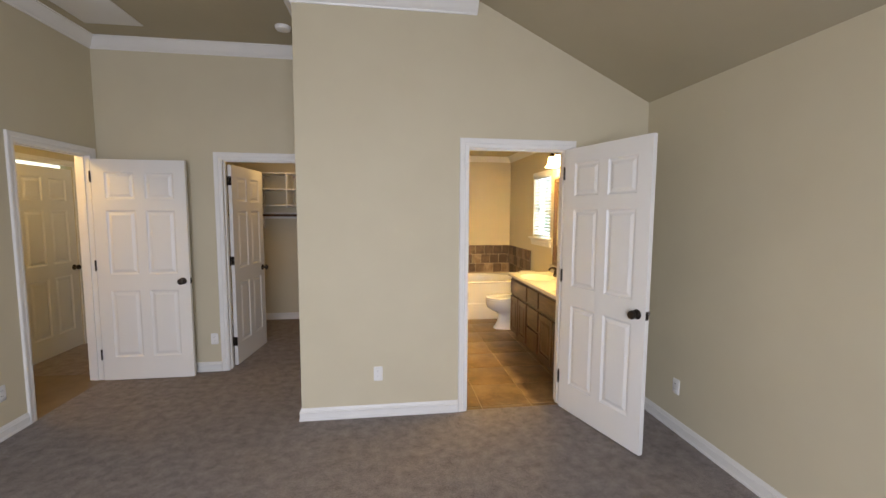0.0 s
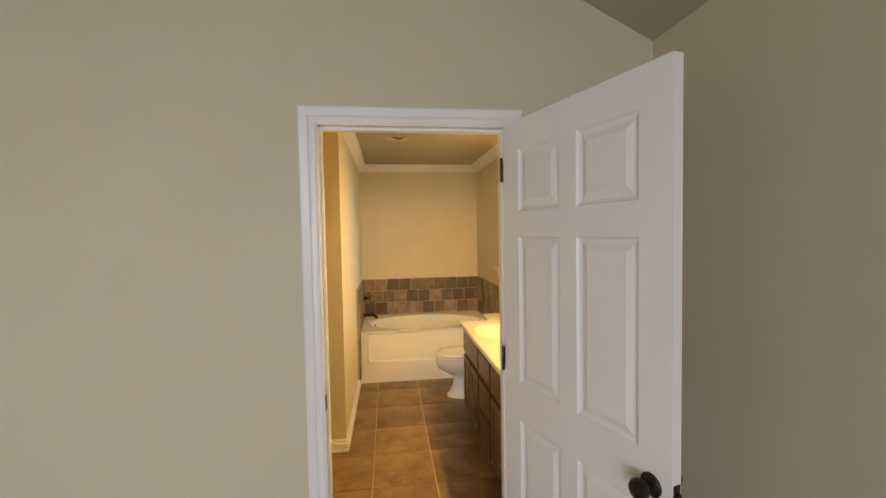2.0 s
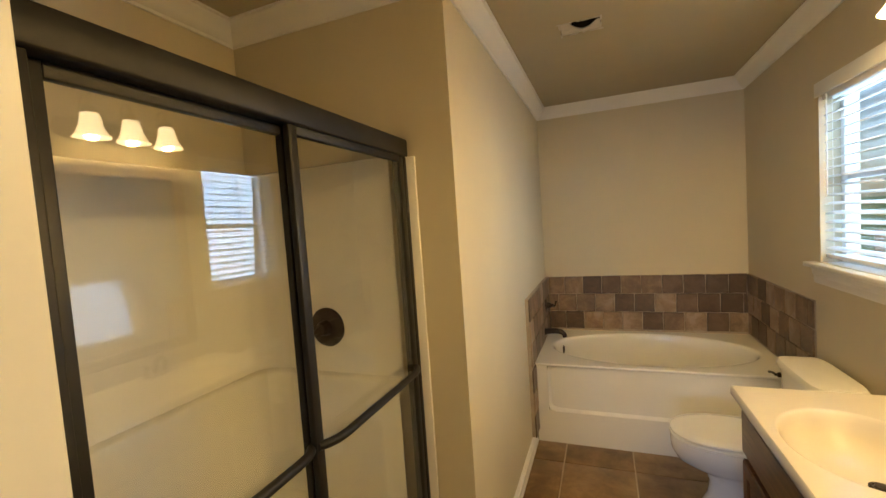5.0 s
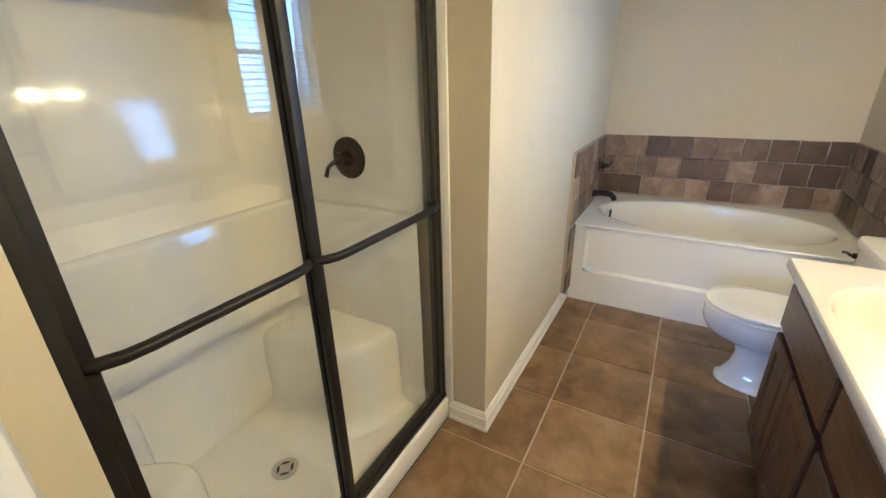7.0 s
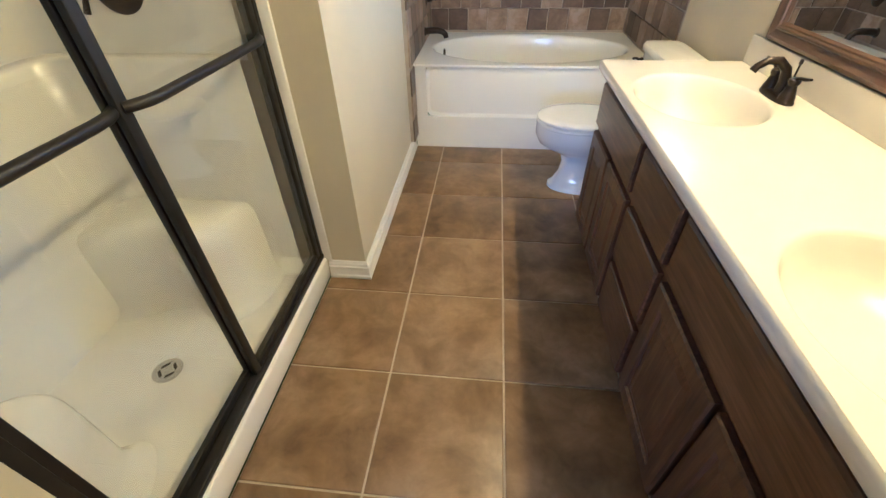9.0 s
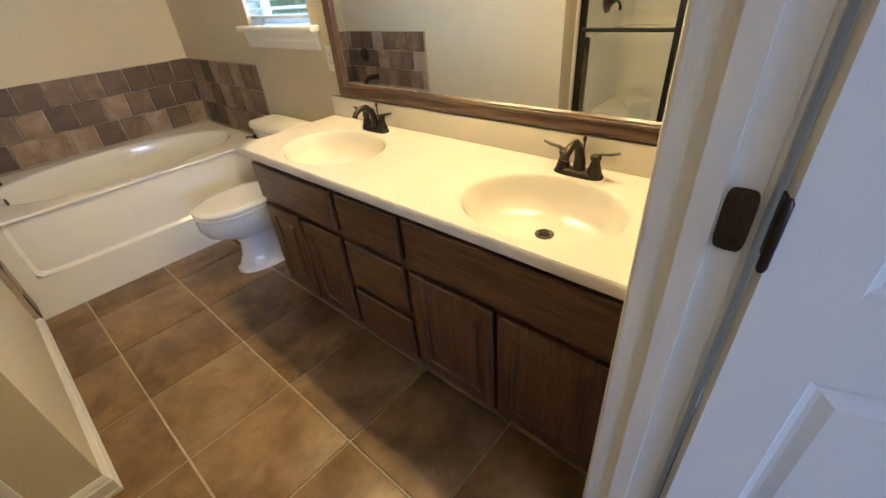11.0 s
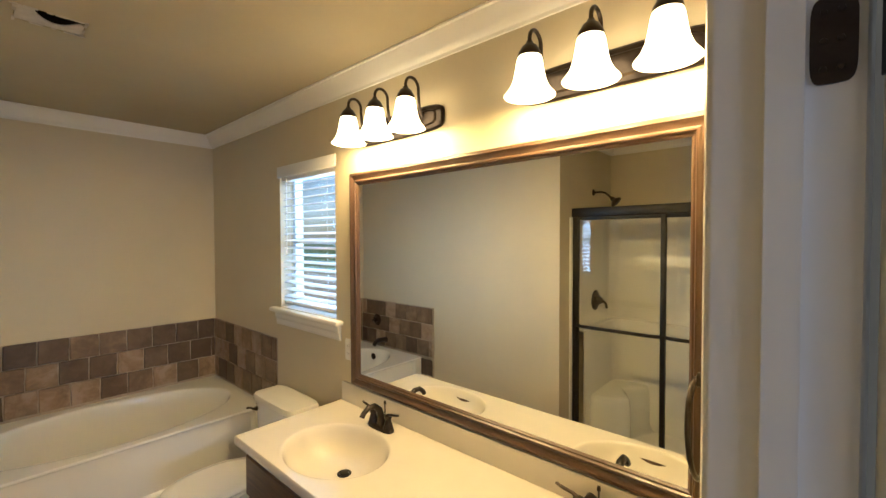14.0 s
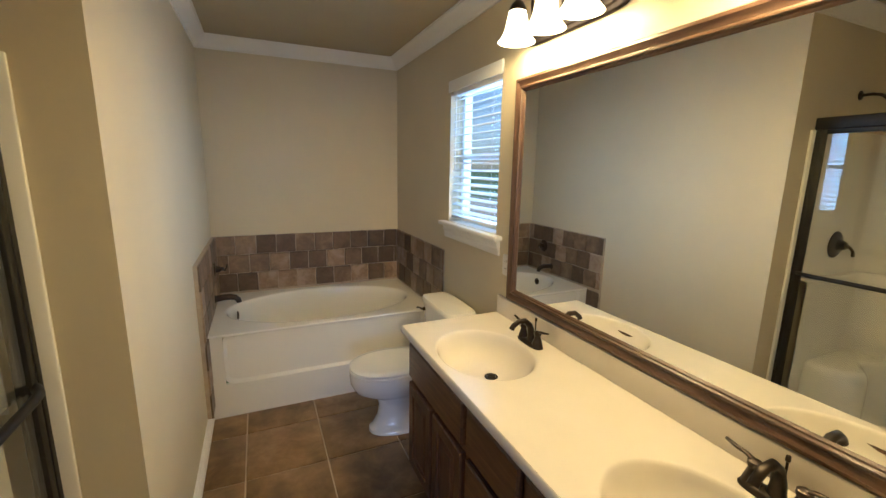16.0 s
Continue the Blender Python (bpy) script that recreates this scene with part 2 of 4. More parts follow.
def add_loft(bm, rings, cap0=True, cap1=True):
    rows = [[bm.verts.new(p) for p in r] for r in rings]
    n = len(rows[0])
    for a, b in zip(rows, rows[1:]):
        for i in range(n):
            bm.faces.new((a[i], a[(i + 1) % n], b[(i + 1) % n], b[i]))
    if cap0:
        bm.faces.new(rows[0][::-1])
    if cap1:
        bm.faces.new(rows[-1])
    return rows


def loft(name, rings, mat, parent=None, cap0=True, cap1=True, auto=40):
    bm = bmesh.new()
    add_loft(bm, rings, cap0, cap1)
    return ob_from(bm, name, mat, True, parent, auto)


def ring(c, a, b, n=32, power=2.0, axis="z"):
    """A rounded loop about c with half widths a and b; a higher power is squarer."""
    out = []
    for i in range(n):
        t = 2 * math.pi * i / n
        cs, sn = math.cos(t), math.sin(t)
        u = a * math.copysign(abs(cs) ** (2 / power), cs)
        v = b * math.copysign(abs(sn) ** (2 / power), sn)
        out.append({"z": (c[0] + u, c[1] + v, c[2]), "y": (c[0] + u, c[1], c[2] + v), "x": (c[0], c[1] + u, c[2] + v)}[axis])
    return out


def turned(name, c, profile, mat, parent=None, n=28, axis="z", cap=True, auto=40):
    """A lathe shape: profile rows of (radius, height along the axis) from c."""
    k = {"x": 0, "y": 1, "z": 2}[axis]
    rings = []
    for r, h in profile:
        p = list(c)
        p[k] += h
        rings.append(ring(p, max(r, 0.0005), max(r, 0.0005), n, 2.0, axis))
    return loft(name, rings, mat, parent, cap, cap, auto)


def tube_rings(pts, radius, n=12, flat=1.0):
    pts = [Vector(p) for p in pts]
    rings, side = [], None
    for i, p in enumerate(pts):
        d = (pts[min(i + 1, len(pts) - 1)] - pts[max(i - 1, 0)]).normalized()
        if side is None:
            side = d.cross(Vector((0, 0, 1))) if abs(d.z) < 0.9 else d.cross(Vector((0, 1, 0)))
        side = (side - d * side.dot(d)).normalized()
        up = d.cross(side)
        r = radius[i] if isinstance(radius, (list, tuple)) else radius
        rings.append([p + side * r * math.cos(2 * math.pi * j / n) + up * r * flat * math.sin(2 * math.pi * j / n) for j in range(n)])
    return rings


def tube(name, pts, radius, mat, parent=None, n=12, flat=1.0):
    return loft(name, tube_rings(pts, radius, n, flat), mat, parent)


def arc(c, r, a0, a1, n, u=(1, 0, 0), v=(0, 0, 1)):
    c, u, v = Vector(c), Vector(u), Vector(v)
    return [c + u * r * math.cos(radians(a0 + (a1 - a0) * i / n)) + v * r * math.sin(radians(a0 + (a1 - a0) * i / n)) for i in range(n + 1)]


def sweep(name, profile, path, offs, out, mat, closed=False):
    """A moulding: profile rows of (u, v) carried along path; u goes along each point's own offset, v along out."""
    bm = bmesh.new()
    out = Vector(out)
    rows = [[bm.verts.new(Vector(p) + Vector(o) * u + out * v) for u, v in profile] for p, o in zip(path, offs)]
    n = len(profile)
    pairs = list(zip(rows, rows[1:])) + ([(rows[-1], rows[0])] if closed else [])
    for a, b in pairs:
        for i in range(n):
            bm.faces.new((a[i], a[(i + 1) % n], b[(i + 1) % n], b[i]))
    if not closed:
        bm.faces.new(rows[0][::-1])
        bm.faces.new(rows[-1])
    return ob_from(bm, name, mat, True, None, 30)


def wall(name, axis, a, b, u0, u1, z0, z1, mat, holes=()):
    """A wall between a and b across its thickness, from u0 to u1 along, with holes of (u0, u1, z0, z1) cut through."""
    us = sorted({u0, u1, *[h[0] for h in holes], *[h[1] for h in holes]})
    zs = sorted({z0, z1, *[h[2] for h in holes], *[h[3] for h in holes]})
    bm = bmesh.new()
    for ua, ub in zip(us, us[1:]):
        for za, zb in zip(zs, zs[1:]):
            um, zm = (ua + ub) / 2, (za + zb) / 2
            if any(h[0] < um < h[1] and h[2] < zm < h[3] for h in holes):
                continue
            add_box(bm, *((a, b, ua, ub) if axis == "x" else (ua, ub, a, b)), za, zb)
    bmesh.ops.remove_doubles(bm, verts=bm.verts[:], dist=0.0001)
    bm.verts.index_update()
    seen = {}
    for f in bm.faces:
        seen.setdefault(frozenset(v.index for v in f.verts), []).append(f)
    bmesh.ops.delete(bm, geom=[f for fs in seen.values() if len(fs) > 1 for f in fs], context="FACES_ONLY")
    return tagged(ob_from(bm, name, mat), kind="structure")


# ---- structure ----
XR, YB, ZC = 1.530, 3.772, 2.540         # bath: window wall, tub end wall, ceiling
DL, DR, DH = 0.056, 0.843, 2.098         # bath doorway
TW, Y0, Y1 = 0.115, 0.032, 0.157         # partition thickness; the bath wall's two faces
BX0, BC = -3.25, 3.17                    # bedroom: entry wall, flat ceiling
CORNER, YC = -1.232, 1.172                # end of the bath wall, closet wall
XL = -0.016                              # tub side wall
SHB = -1.02                              # back of the shower
WY0, WY1, WZ0, WZ1 = 2.005, 2.628, 1.262, 2.125

wall("wall_bath_bedroom", "y", Y0, Y1, CORNER, XR, 0, 3.2, PAINT, [(DL - 0.02, DR + 0.02, -1, DH + 0.02)])
wall("wall_window", "x", XR, XR + 0.16, BED_BACK - 0.12, YB + 0.12, 0, 3.2, PAINT, [(WY0, WY1, WZ0, WZ1)])
wall("wall_tub_end", "y", YB, YB + 0.12, -1.22, XR, 0, 2.7, PAINT)
wall("wall_tub_side", "x", -0.14, XL, 1.56, YB, 0, 2.7, PAINT)
wall("wall_shower_end", "y", 1.44, 1.56, SHB - 0.14, XL, 0, 2.7, PAINT)
wall("wall_shower_back", "x", SHB - 0.12, SHB - 0.02, Y1, 1.44, 0, 2.7, PAINT)
wall("wall_shower_pier", "x", -0.33, -0.195, Y1, 0.266, 0, 2.7, PAINT)
wall("wall_shower_near", "y", Y1, 0.187, SHB - 0.02, -0.33, 0, 2.7, PAINT)
wall("wall_corner_return", "x", CORNER, CORNER + TW, Y1, YC, 0, 3.2, PAINT)
CL0, CL1 = -2.157, -1.375
wall("wall_closet", "y", YC, YC + TW, BX0, CORNER + TW, 0, 3.2, PAINT, [(CL0 - 0.02, CL1 + 0.02, -1, DH + 0.02)])
EN0, EN1 = 0.300, 1.062
wall("wall_entry", "x", BX0 - TW, BX0, BED_BACK, YC + TW, 0, 3.2, PAINT, [(EN0 - 0.02, EN1 + 0.02, -1, DH + 0.02)])
BW = (-2.2, 0.4, 0.8, 2.3)
wall("wall_bedroom_back", "y", BED_BACK - 0.12, BED_BACK, BX0 - TW, XR, 0, 3.2, PAINT, [BW])
# closet and hall shells
wall("wall_closet_left", "x", -2.85, -2.75, YC + TW, 3.2, 0, 2.6, PAINT)
wall("wall_closet_far", "y", 3.2, 3.3, -2.85, -1.142, 0, 2.6, PAINT)
wall("wall_closet_right", "x", -1.165, -1.142, YC + TW, 3.2, 0, 2.6, PAINT)
wall("wall_hall_far", "x", -4.32, -4.20, -0.6, 3.4, 0, 2.6, PAINT, [(1.46, 2.26, -1, DH + 0.02)])
wall("wall_hall_left", "y", -0.7, -0.6, -4.32, BX0 - TW, 0, 2.6, PAINT)
wall("wall_hall_right", "y", 3.4, 3.5, -4.32, -2.85, 0, 2.6, PAINT)

# floors
bm = bmesh.new()
for x0, x1, y0, y1 in ((BX0, XR, BED_BACK, Y0 + 0.012), (BX0, CORNER, Y0 + 0.012, YC), (CL0 - 0.02, CL1 + 0.02, YC, YC + TW), (-2.75, -1.165, YC + TW, 3.2)):
    add_box(bm, x0, x1, y0, y1, -0.05, 0.0)
tagged(ob_from(bm, "floor_carpet", CARPET), "taupe cut-pile carpet with soft footprints and nap shading", "carpet", kind="structure")
tagged(box("floor_hall", -4.2, BX0, -0.6, 1.24, -0.05, -0.004, HALLF), "tan hallway floor", "floor", kind="structure")

tagged(box("floor_hall_carpet", -4.32, BX0 - TW, 1.24, 3.4, -0.05, 0.0, CARPET), "taupe carpet in the hallway", "carpet", kind="structure")

# ceilings
HX0, HX1, HY0, HY1 = 0.335, 0.53, 2.175, 2.318
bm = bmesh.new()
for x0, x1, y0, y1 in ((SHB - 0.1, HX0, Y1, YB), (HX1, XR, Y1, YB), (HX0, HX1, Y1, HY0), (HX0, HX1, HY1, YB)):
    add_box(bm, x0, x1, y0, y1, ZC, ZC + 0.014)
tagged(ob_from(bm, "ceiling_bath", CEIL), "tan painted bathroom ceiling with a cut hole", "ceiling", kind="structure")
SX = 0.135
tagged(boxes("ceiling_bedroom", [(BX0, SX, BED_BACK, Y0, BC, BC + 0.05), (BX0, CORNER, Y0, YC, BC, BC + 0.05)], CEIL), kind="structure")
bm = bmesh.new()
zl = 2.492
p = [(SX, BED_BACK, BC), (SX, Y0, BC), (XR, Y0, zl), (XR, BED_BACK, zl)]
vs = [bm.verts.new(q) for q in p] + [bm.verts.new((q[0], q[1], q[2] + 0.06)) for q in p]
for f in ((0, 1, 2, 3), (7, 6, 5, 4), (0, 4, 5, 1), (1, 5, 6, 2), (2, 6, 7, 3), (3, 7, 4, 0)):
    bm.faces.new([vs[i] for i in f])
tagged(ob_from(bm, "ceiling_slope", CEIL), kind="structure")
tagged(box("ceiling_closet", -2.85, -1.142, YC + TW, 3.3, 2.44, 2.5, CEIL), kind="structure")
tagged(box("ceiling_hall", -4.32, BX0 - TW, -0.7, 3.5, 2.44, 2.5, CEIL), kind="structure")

# ---- trim ----
CASING = [(0.0, 0.0), (0.0, 0.008), (0.006, 0.011), (0.022, 0.011), (0.026, 0.008), (0.032, 0.013), (0.050, 0.016), (0.060, 0.018), (0.066, 0.015), (0.068, 0.0)]
CROWN = [(0.0, 0.0), (0.0, -0.090), (0.010, -0.090), (0.014, -0.080), (0.024, -0.074), (0.040, -0.055), (0.054, -0.030), (0.066, -0.020), (0.070, -0.010), (0.082, -0.008), (0.082, 0.0)]
BASE = [(0.0, 0.0), (0.018, 0.0), (0.018, 0.014), (0.013, 0.020), (0.013, 0.056), (0.016, 0.060), (0.016, 0.066), (0.010, 0.070), (0.010, 0.080), (0.007, 0.084), (0.005, 0.094), (0.0, 0.096)]


def casing(name, axis, at, out, u0, u1, h):
    """Moulded trim round a doorway's two sides and head, mitred at the corners."""
    r = 0.006
    pts = [(u0 - r, 0.0), (u0 - r, h + r), (u1 + r, h + r), (u1 + r, 0.0)]
    off = [(-1, 0), (-1, 1), (1, 1), (1, 0)]
    if axis == "y":
        path, offs, o = [(u, at, z) for u, z in pts], [(u, 0, z) for u, z in off], (0, out, 0)
    else:
        path, offs, o = [(at, u, z) for u, z in pts], [(0, u, z) for u, z in off], (out, 0, 0)
    return tagged(sweep(name, CASING, path, offs, o, TRIM), "white painted moulded door casing", "door trim", kind="structure")


def jamb(name, axis, a, b, u0, u1, h, stop_at):
    rows = []
    for x0, x1, z0, z1 in ((u0 - 0.02, u0, 0, h + 0.02), (u1, u1 + 0.02, 0, h + 0.02), (u0, u1, h, h + 0.02)):
        rows.append((x0, x1, a, b, z0, z1))
    s = stop_at
    for x0, x1, z0, z1 in ((u0, u0 + 0.011, 0, h), (u1 - 0.011, u1, 0, h), (u0 + 0.011, u1 - 0.011, h - 0.011, h)):
        rows.append((x0, x1, s, s + 0.034, z0, z1))
    if axis == "x":
        rows = [(r[2], r[3], r[0], r[1], r[4], r[5]) for r in rows]
    return tagged(boxes(name, rows, TRIM), "white painted door jamb with stop", "door frame", kind="structure")


casing("trim_bath_door_bedroom_side", "y", Y0, -1, DL, DR, DH)
casing("trim_bath_door_bath_side", "y", Y1, 1, DL, DR, DH)
jamb("jamb_bath_door", "y", Y0 - 0.001, Y1 + 0.001, DL, DR, DH, Y0 + 0.040)
casing("trim_closet_door", "y", YC, -1, CL0, CL1, DH)
casing("trim_closet_door_inside", "y", YC + TW, 1, CL0, CL1, DH)
jamb("jamb_closet_door", "y", YC - 0.001, YC + TW + 0.001, CL0, CL1, DH, YC + 0.040)
casing("trim_entry_door", "x", BX0, 1, EN0, EN1, DH)
casing("trim_entry_door_hall_side", "x", BX0 - TW, -1, EN0, EN1, DH)
jamb("jamb_entry_door", "x", BX0 - TW - 0.001, BX0 + 0.001, EN0, EN1, DH, BX0 - 0.074)


def run(name, profile, pts, offs, z, label, cat):
    ob = sweep(name, profile, [(x, y, z) for x, y in pts], [(a, b, 0) for a, b in offs], (0, 0, 1), TRIM)
    return tagged(ob, label, cat, kind="structure")


CL = "white painted crown moulding"
run("crown_bath", CROWN, [(XR, Y1), (XR, YB), (XL, YB), (XL, 1.44), (SHB - 0.02, 1.44), (SHB - 0.02, Y1 + 0.022)],
    [(-1, 0), (-1, -1), (1, -1), (1, -1), (1, -1), (1, 0)], ZC, CL, "crown moulding")
BIGCROWN = [(u * 1.12, v * 1.10) for u, v in CROWN]
run("crown_bedroom", BIGCROWN, [(BX0, BED_BACK), (BX0, YC), (CORNER, YC), (CORNER, Y0), (SX - 0.03, Y0)],
    [(1, 0), (1, -1), (-1, -1), (-1, -1), (0, -1)], BC, CL, "crown moulding")
BL = "white painted baseboard with a moulded top"
c = 0.075
run("baseboard_bath_wall", BASE, [(CORNER, YC), (CORNER, Y0), (DL - c, Y0)], [(-1, 0), (-1, -1), (0, -1)], 0, BL, "baseboard")
run("baseboard_bedroom_right", BASE, [(DR + c, Y0), (XR, Y0), (XR, BED_BACK), (BX0, BED_BACK), (BX0, EN0 - c)], [(0, -1), (-1, -1), (-1, 1), (1, 1), (1, 0)], 0, BL, "baseboard")
run("baseboard_recess", BASE, [(BX0, EN1 + c), (BX0, YC), (CL0 - c, YC)], [(1, 0), (1, -1), (0, -1)], 0, BL, "baseboard")
run("baseboard_bath", BASE, [(XL, 2.845), (XL, 1.44), (-0.19, 1.44)], [(1, 0), (1, -1), (0, -1)], 0, BL, "baseboard")
run("baseboard_closet", BASE, [(-2.75, YC + TW), (-2.75, 3.2), (-1.165, 3.2), (-1.165, YC + TW)], [(1, 0), (1, -1), (-1, -1), (-1, 0)], 0, BL, "baseboard")
run("baseboard_hall", BASE, [(-4.2, -0.6), (-4.2, 1.38)], [(1, 0), (1, 0)], 0, BL, "baseboard")


# ---- doors ----
def add_panel_face(bm, w, h, y, sgn, panels):
    """One face of a door in the plane y: flat stiles and rails, and moulded panels set into it."""
    xs = sorted({0, w, *[p[0] for p in panels], *[p[1] for p in panels]})
    zs = sorted({0, h, *[p[2] for p in panels], *[p[3] for p in panels]})
    for xa, xb in zip(xs, xs[1:]):
        for za, zb in zip(zs, zs[1:]):
            if not any(p[0] < (xa + xb) / 2 < p[1] and p[2] < (za + zb) / 2 < p[3] for p in panels):
                bm.faces.new([bm.verts.new(q) for q in ((xa, y, za), (xb, y, za), (xb, y, zb), (xa, y, zb))])
    for xa, xb, za, zb in panels:
        last = None
        for ins, dep in ((0, 0), (0.006, 0.006), (0.016, 0.010), (0.024, 0.009), (0.044, 0.002)):
            r = [bm.verts.new((px, y - sgn * dep, pz)) for px, pz in ((xa + ins, za + ins), (xb - ins, za + ins), (xb - ins, zb - ins), (xa + ins, zb - ins))]
            if last:
                for i in range(4):
                    bm.faces.new((last[i], last[(i + 1) % 4], r[(i + 1) % 4], r[i]))
            last = r
        bm.faces.new(last)


def six_panel_door(label, m, w=0.755, h=2.018, mat=None, hinges=True, flip=1):
    """A moulded six-panel leaf, its hinge edge at the origin, opening towards -y along x; with knobs, latch and hinges."""
    t = 0.035
    r = root("door_leaf", (0, 0, 0), label, "door")
    st, mid = 0.105, 0.085
    a0, a1, b0, b1 = st, (w - mid) / 2, (w + mid) / 2, w - st
    rows = [(a * h / 2.018, b * h / 2.018) for a, b in ((0.215, 0.835), (0.985, 1.565), (1.665, 1.905))]
    panels = [(xa, xb, za, zb) for xa, xb in ((a0, a1), (b0, b1)) for za, zb in rows]
    bm = bmesh.new()
    add_panel_face(bm, w, h, t / 2, 1, panels)
    add_panel_face(bm, w, h, -t / 2, -1, panels)
    bmesh.ops.remove_doubles(bm, verts=bm.verts[:], dist=0.0002)
    for q in (((0, 0), (w, 0)), ((w, 0), (w, h)), ((w, h), (0, h)), ((0, h), (0, 0))):
        (xa, za), (xb, zb) = q
        bm.faces.new([bm.verts.new(v) for v in ((xa, -t / 2, za), (xb, -t / 2, zb), (xb, t / 2, zb), (xa, t / 2, za))])
    bmesh.ops.remove_doubles(bm, verts=bm.verts[:], dist=0.0002)
    ob_from(bm, "leaf", mat or DOORW, False, r)
    kx, kz = w - 0.062, 0.935
    for s in (1, -1):
        prof = [(0.033, 0.0), (0.033, 0.004), (0.026, 0.010), (0.012, 0.014), (0.011, 0.026), (0.020, 0.032), (0.029, 0.042), (0.030, 0.050), (0.025, 0.060), (0.012, 0.065), (0.002, 0.066)]
        turned("knob", (kx, s * t / 2, kz), [(q, s * d) for q, d in prof], BRONZE, r, 24, "y")
    box("latch_plate", w - 0.0005, w + 0.002, -0.0125, 0.0125, kz - 0.028, kz + 0.028, BRONZE, r)
    turned("latch_bolt", (w + 0.001, 0, kz), [(0.008, 0), (0.008, 0.009), (0.004, 0.011)], BRONZE, r, 12, "x")
    if hinges:
        for hz in (0.25, 1.09, 1.90):
            bm = bmesh.new()
            add_box(bm, -0.003, 0.0008, -0.017, 0.017, hz - 0.045, hz + 0.045, 0.0008, 1)
            add_loft(bm, [ring((-0.006, flip * 0.024, hz + d), q, q, 12) for q, d in ((0.004, -0.052), (0.0065, -0.046), (0.0065, 0.046), (0.004, 0.052))])
            ob_from(bm, "hinge", BRONZE, True, r)
    r.matrix_basis = m
    return r


def hinge_plates(name, axis, u, at, depth):
    """The hinge leaves let into a jamb, with rounded corners and screws."""
    for hz in (0.26, 1.10, 1.91):
        bm = bmesh.new()
        if axis == "x":
            rings = [ring((u + d, at + depth / 2, hz), 0.019, 0.046, 24, 5.0, "x") for d in (0.0, -0.003)]
        else:
            rings = [ring((at + depth / 2, u + d, hz), 0.019, 0.046, 24, 5.0, "y") for d in (0.0, 0.003)]
        add_loft(bm, rings)
        for k in (-0.030, 0.0, 0.030):
            for s in (-0.006, 0.008):
                cc = (u - 0.003, at + depth / 2 + s, hz + k) if axis == "x" else (at + depth / 2 + s, u + 0.003, hz + k)
                e = -0.0012 if axis == "x" else 0.0012
                n = {"x": 0, "y": 1}[axis]
                c2 = list(cc)
                c2[n] += e
                add_loft(bm, [ring(cc, 0.0035, 0.0035, 8, 2, axis), ring(c2, 0.003, 0.003, 8, 2, axis)])
        tagged(ob_from(bm, name, BRONZE, True), "oil-rubbed bronze hinge plate on the white jamb", "hinge", "door hinges")


# bath door, swung open into the bedroom
six_panel_door("white six-panel door standing open with bronze knob", pose(DR - 0.002, Y0 - 0.026, 0.012, 0, 0, -72.9), w=0.782, h=2.085, flip=-1)
hinge_plates("hinge_plate", "x", DR, Y0, 0.036)
# entry door, folded back against the closet wall
six_panel_door("white six-panel entry door opened flat towards the wall", pose(BX0 + 0.030, EN1 - 0.02, 0.008, 0, 0, 0.3), w=0.79, h=2.06, flip=-1)
# closet door, open into the closet
six_panel_door("white six-panel closet door opened into the closet", pose(CL0 + 0.022, YC + TW + 0.012, 0.008, 0, 0, 84), w=0.75, h=2.06, flip=1)
hinge_plates("hinge_plate", "x", CL0 + 0.0035, YC + TW - 0.036, 0.036)
# hall door
six_panel_door("white six-panel hallway door standing closed", pose(-4.222, 1.465, 0.008, 0, 0, 90), w=0.79, h=2.06)
casing("trim_hall_door", "x", -4.2, 1, 1.46, 2.26, DH)
# strike plate on the bath jamb
tagged(box("strike_plate", DL + 0.0005, DL + 0.0025, Y0 + 0.004, Y0 + 0.035, 0.91, 0.975, BRONZE, bev=0.0008), "bronze strike plate on the white door jamb", "strike plate")

# ---- bath: tub ----
def rect_point(t, x0, x1, y0, y1):
    """Where the ray at angle t from the middle of a rectangle meets its edge."""
    cx, cy, hx, hy = (x0 + x1) / 2, (y0 + y1) / 2, (x1 - x0) / 2, (y1 - y0) / 2
    c, s = math.cos(t), math.sin(t)
    k = min(hx / abs(c) if abs(c) > 1e-6 else 1e9, hy / abs(s) if abs(s) > 1e-6 else 1e9)
    return cx + c * k, cy + s * k


def add_basin(bm, rect, z, ell, steps, n=72):
    """A flat top of rectangular outline that turns down into an oval bowl; steps of (scale, drop)."""
    cx, cy, ax, ay = ell
    rx, ry = (rect[0] + rect[1]) / 2, (rect[2] + rect[3]) / 2
    corner = [math.atan2(y - ry, x - rx) for x in rect[:2] for y in rect[2:]]
    ts = [2 * math.pi * i / n - math.pi for i in range(n)]
    for cn in corner:
        k = min(range(n), key=lambda i: abs(ts[i] - cn))
        ts[k] = cn
    rings = [[(*rect_point(t, *rect), z) for t in ts]]
    for s, d in steps:
        rings.append([(cx + ax * s * math.cos(t), cy + ay * s * math.sin(t), z - d) for t in ts])
    return add_loft(bm, rings, False, True)


TY, TZ = 2.853, 0.565


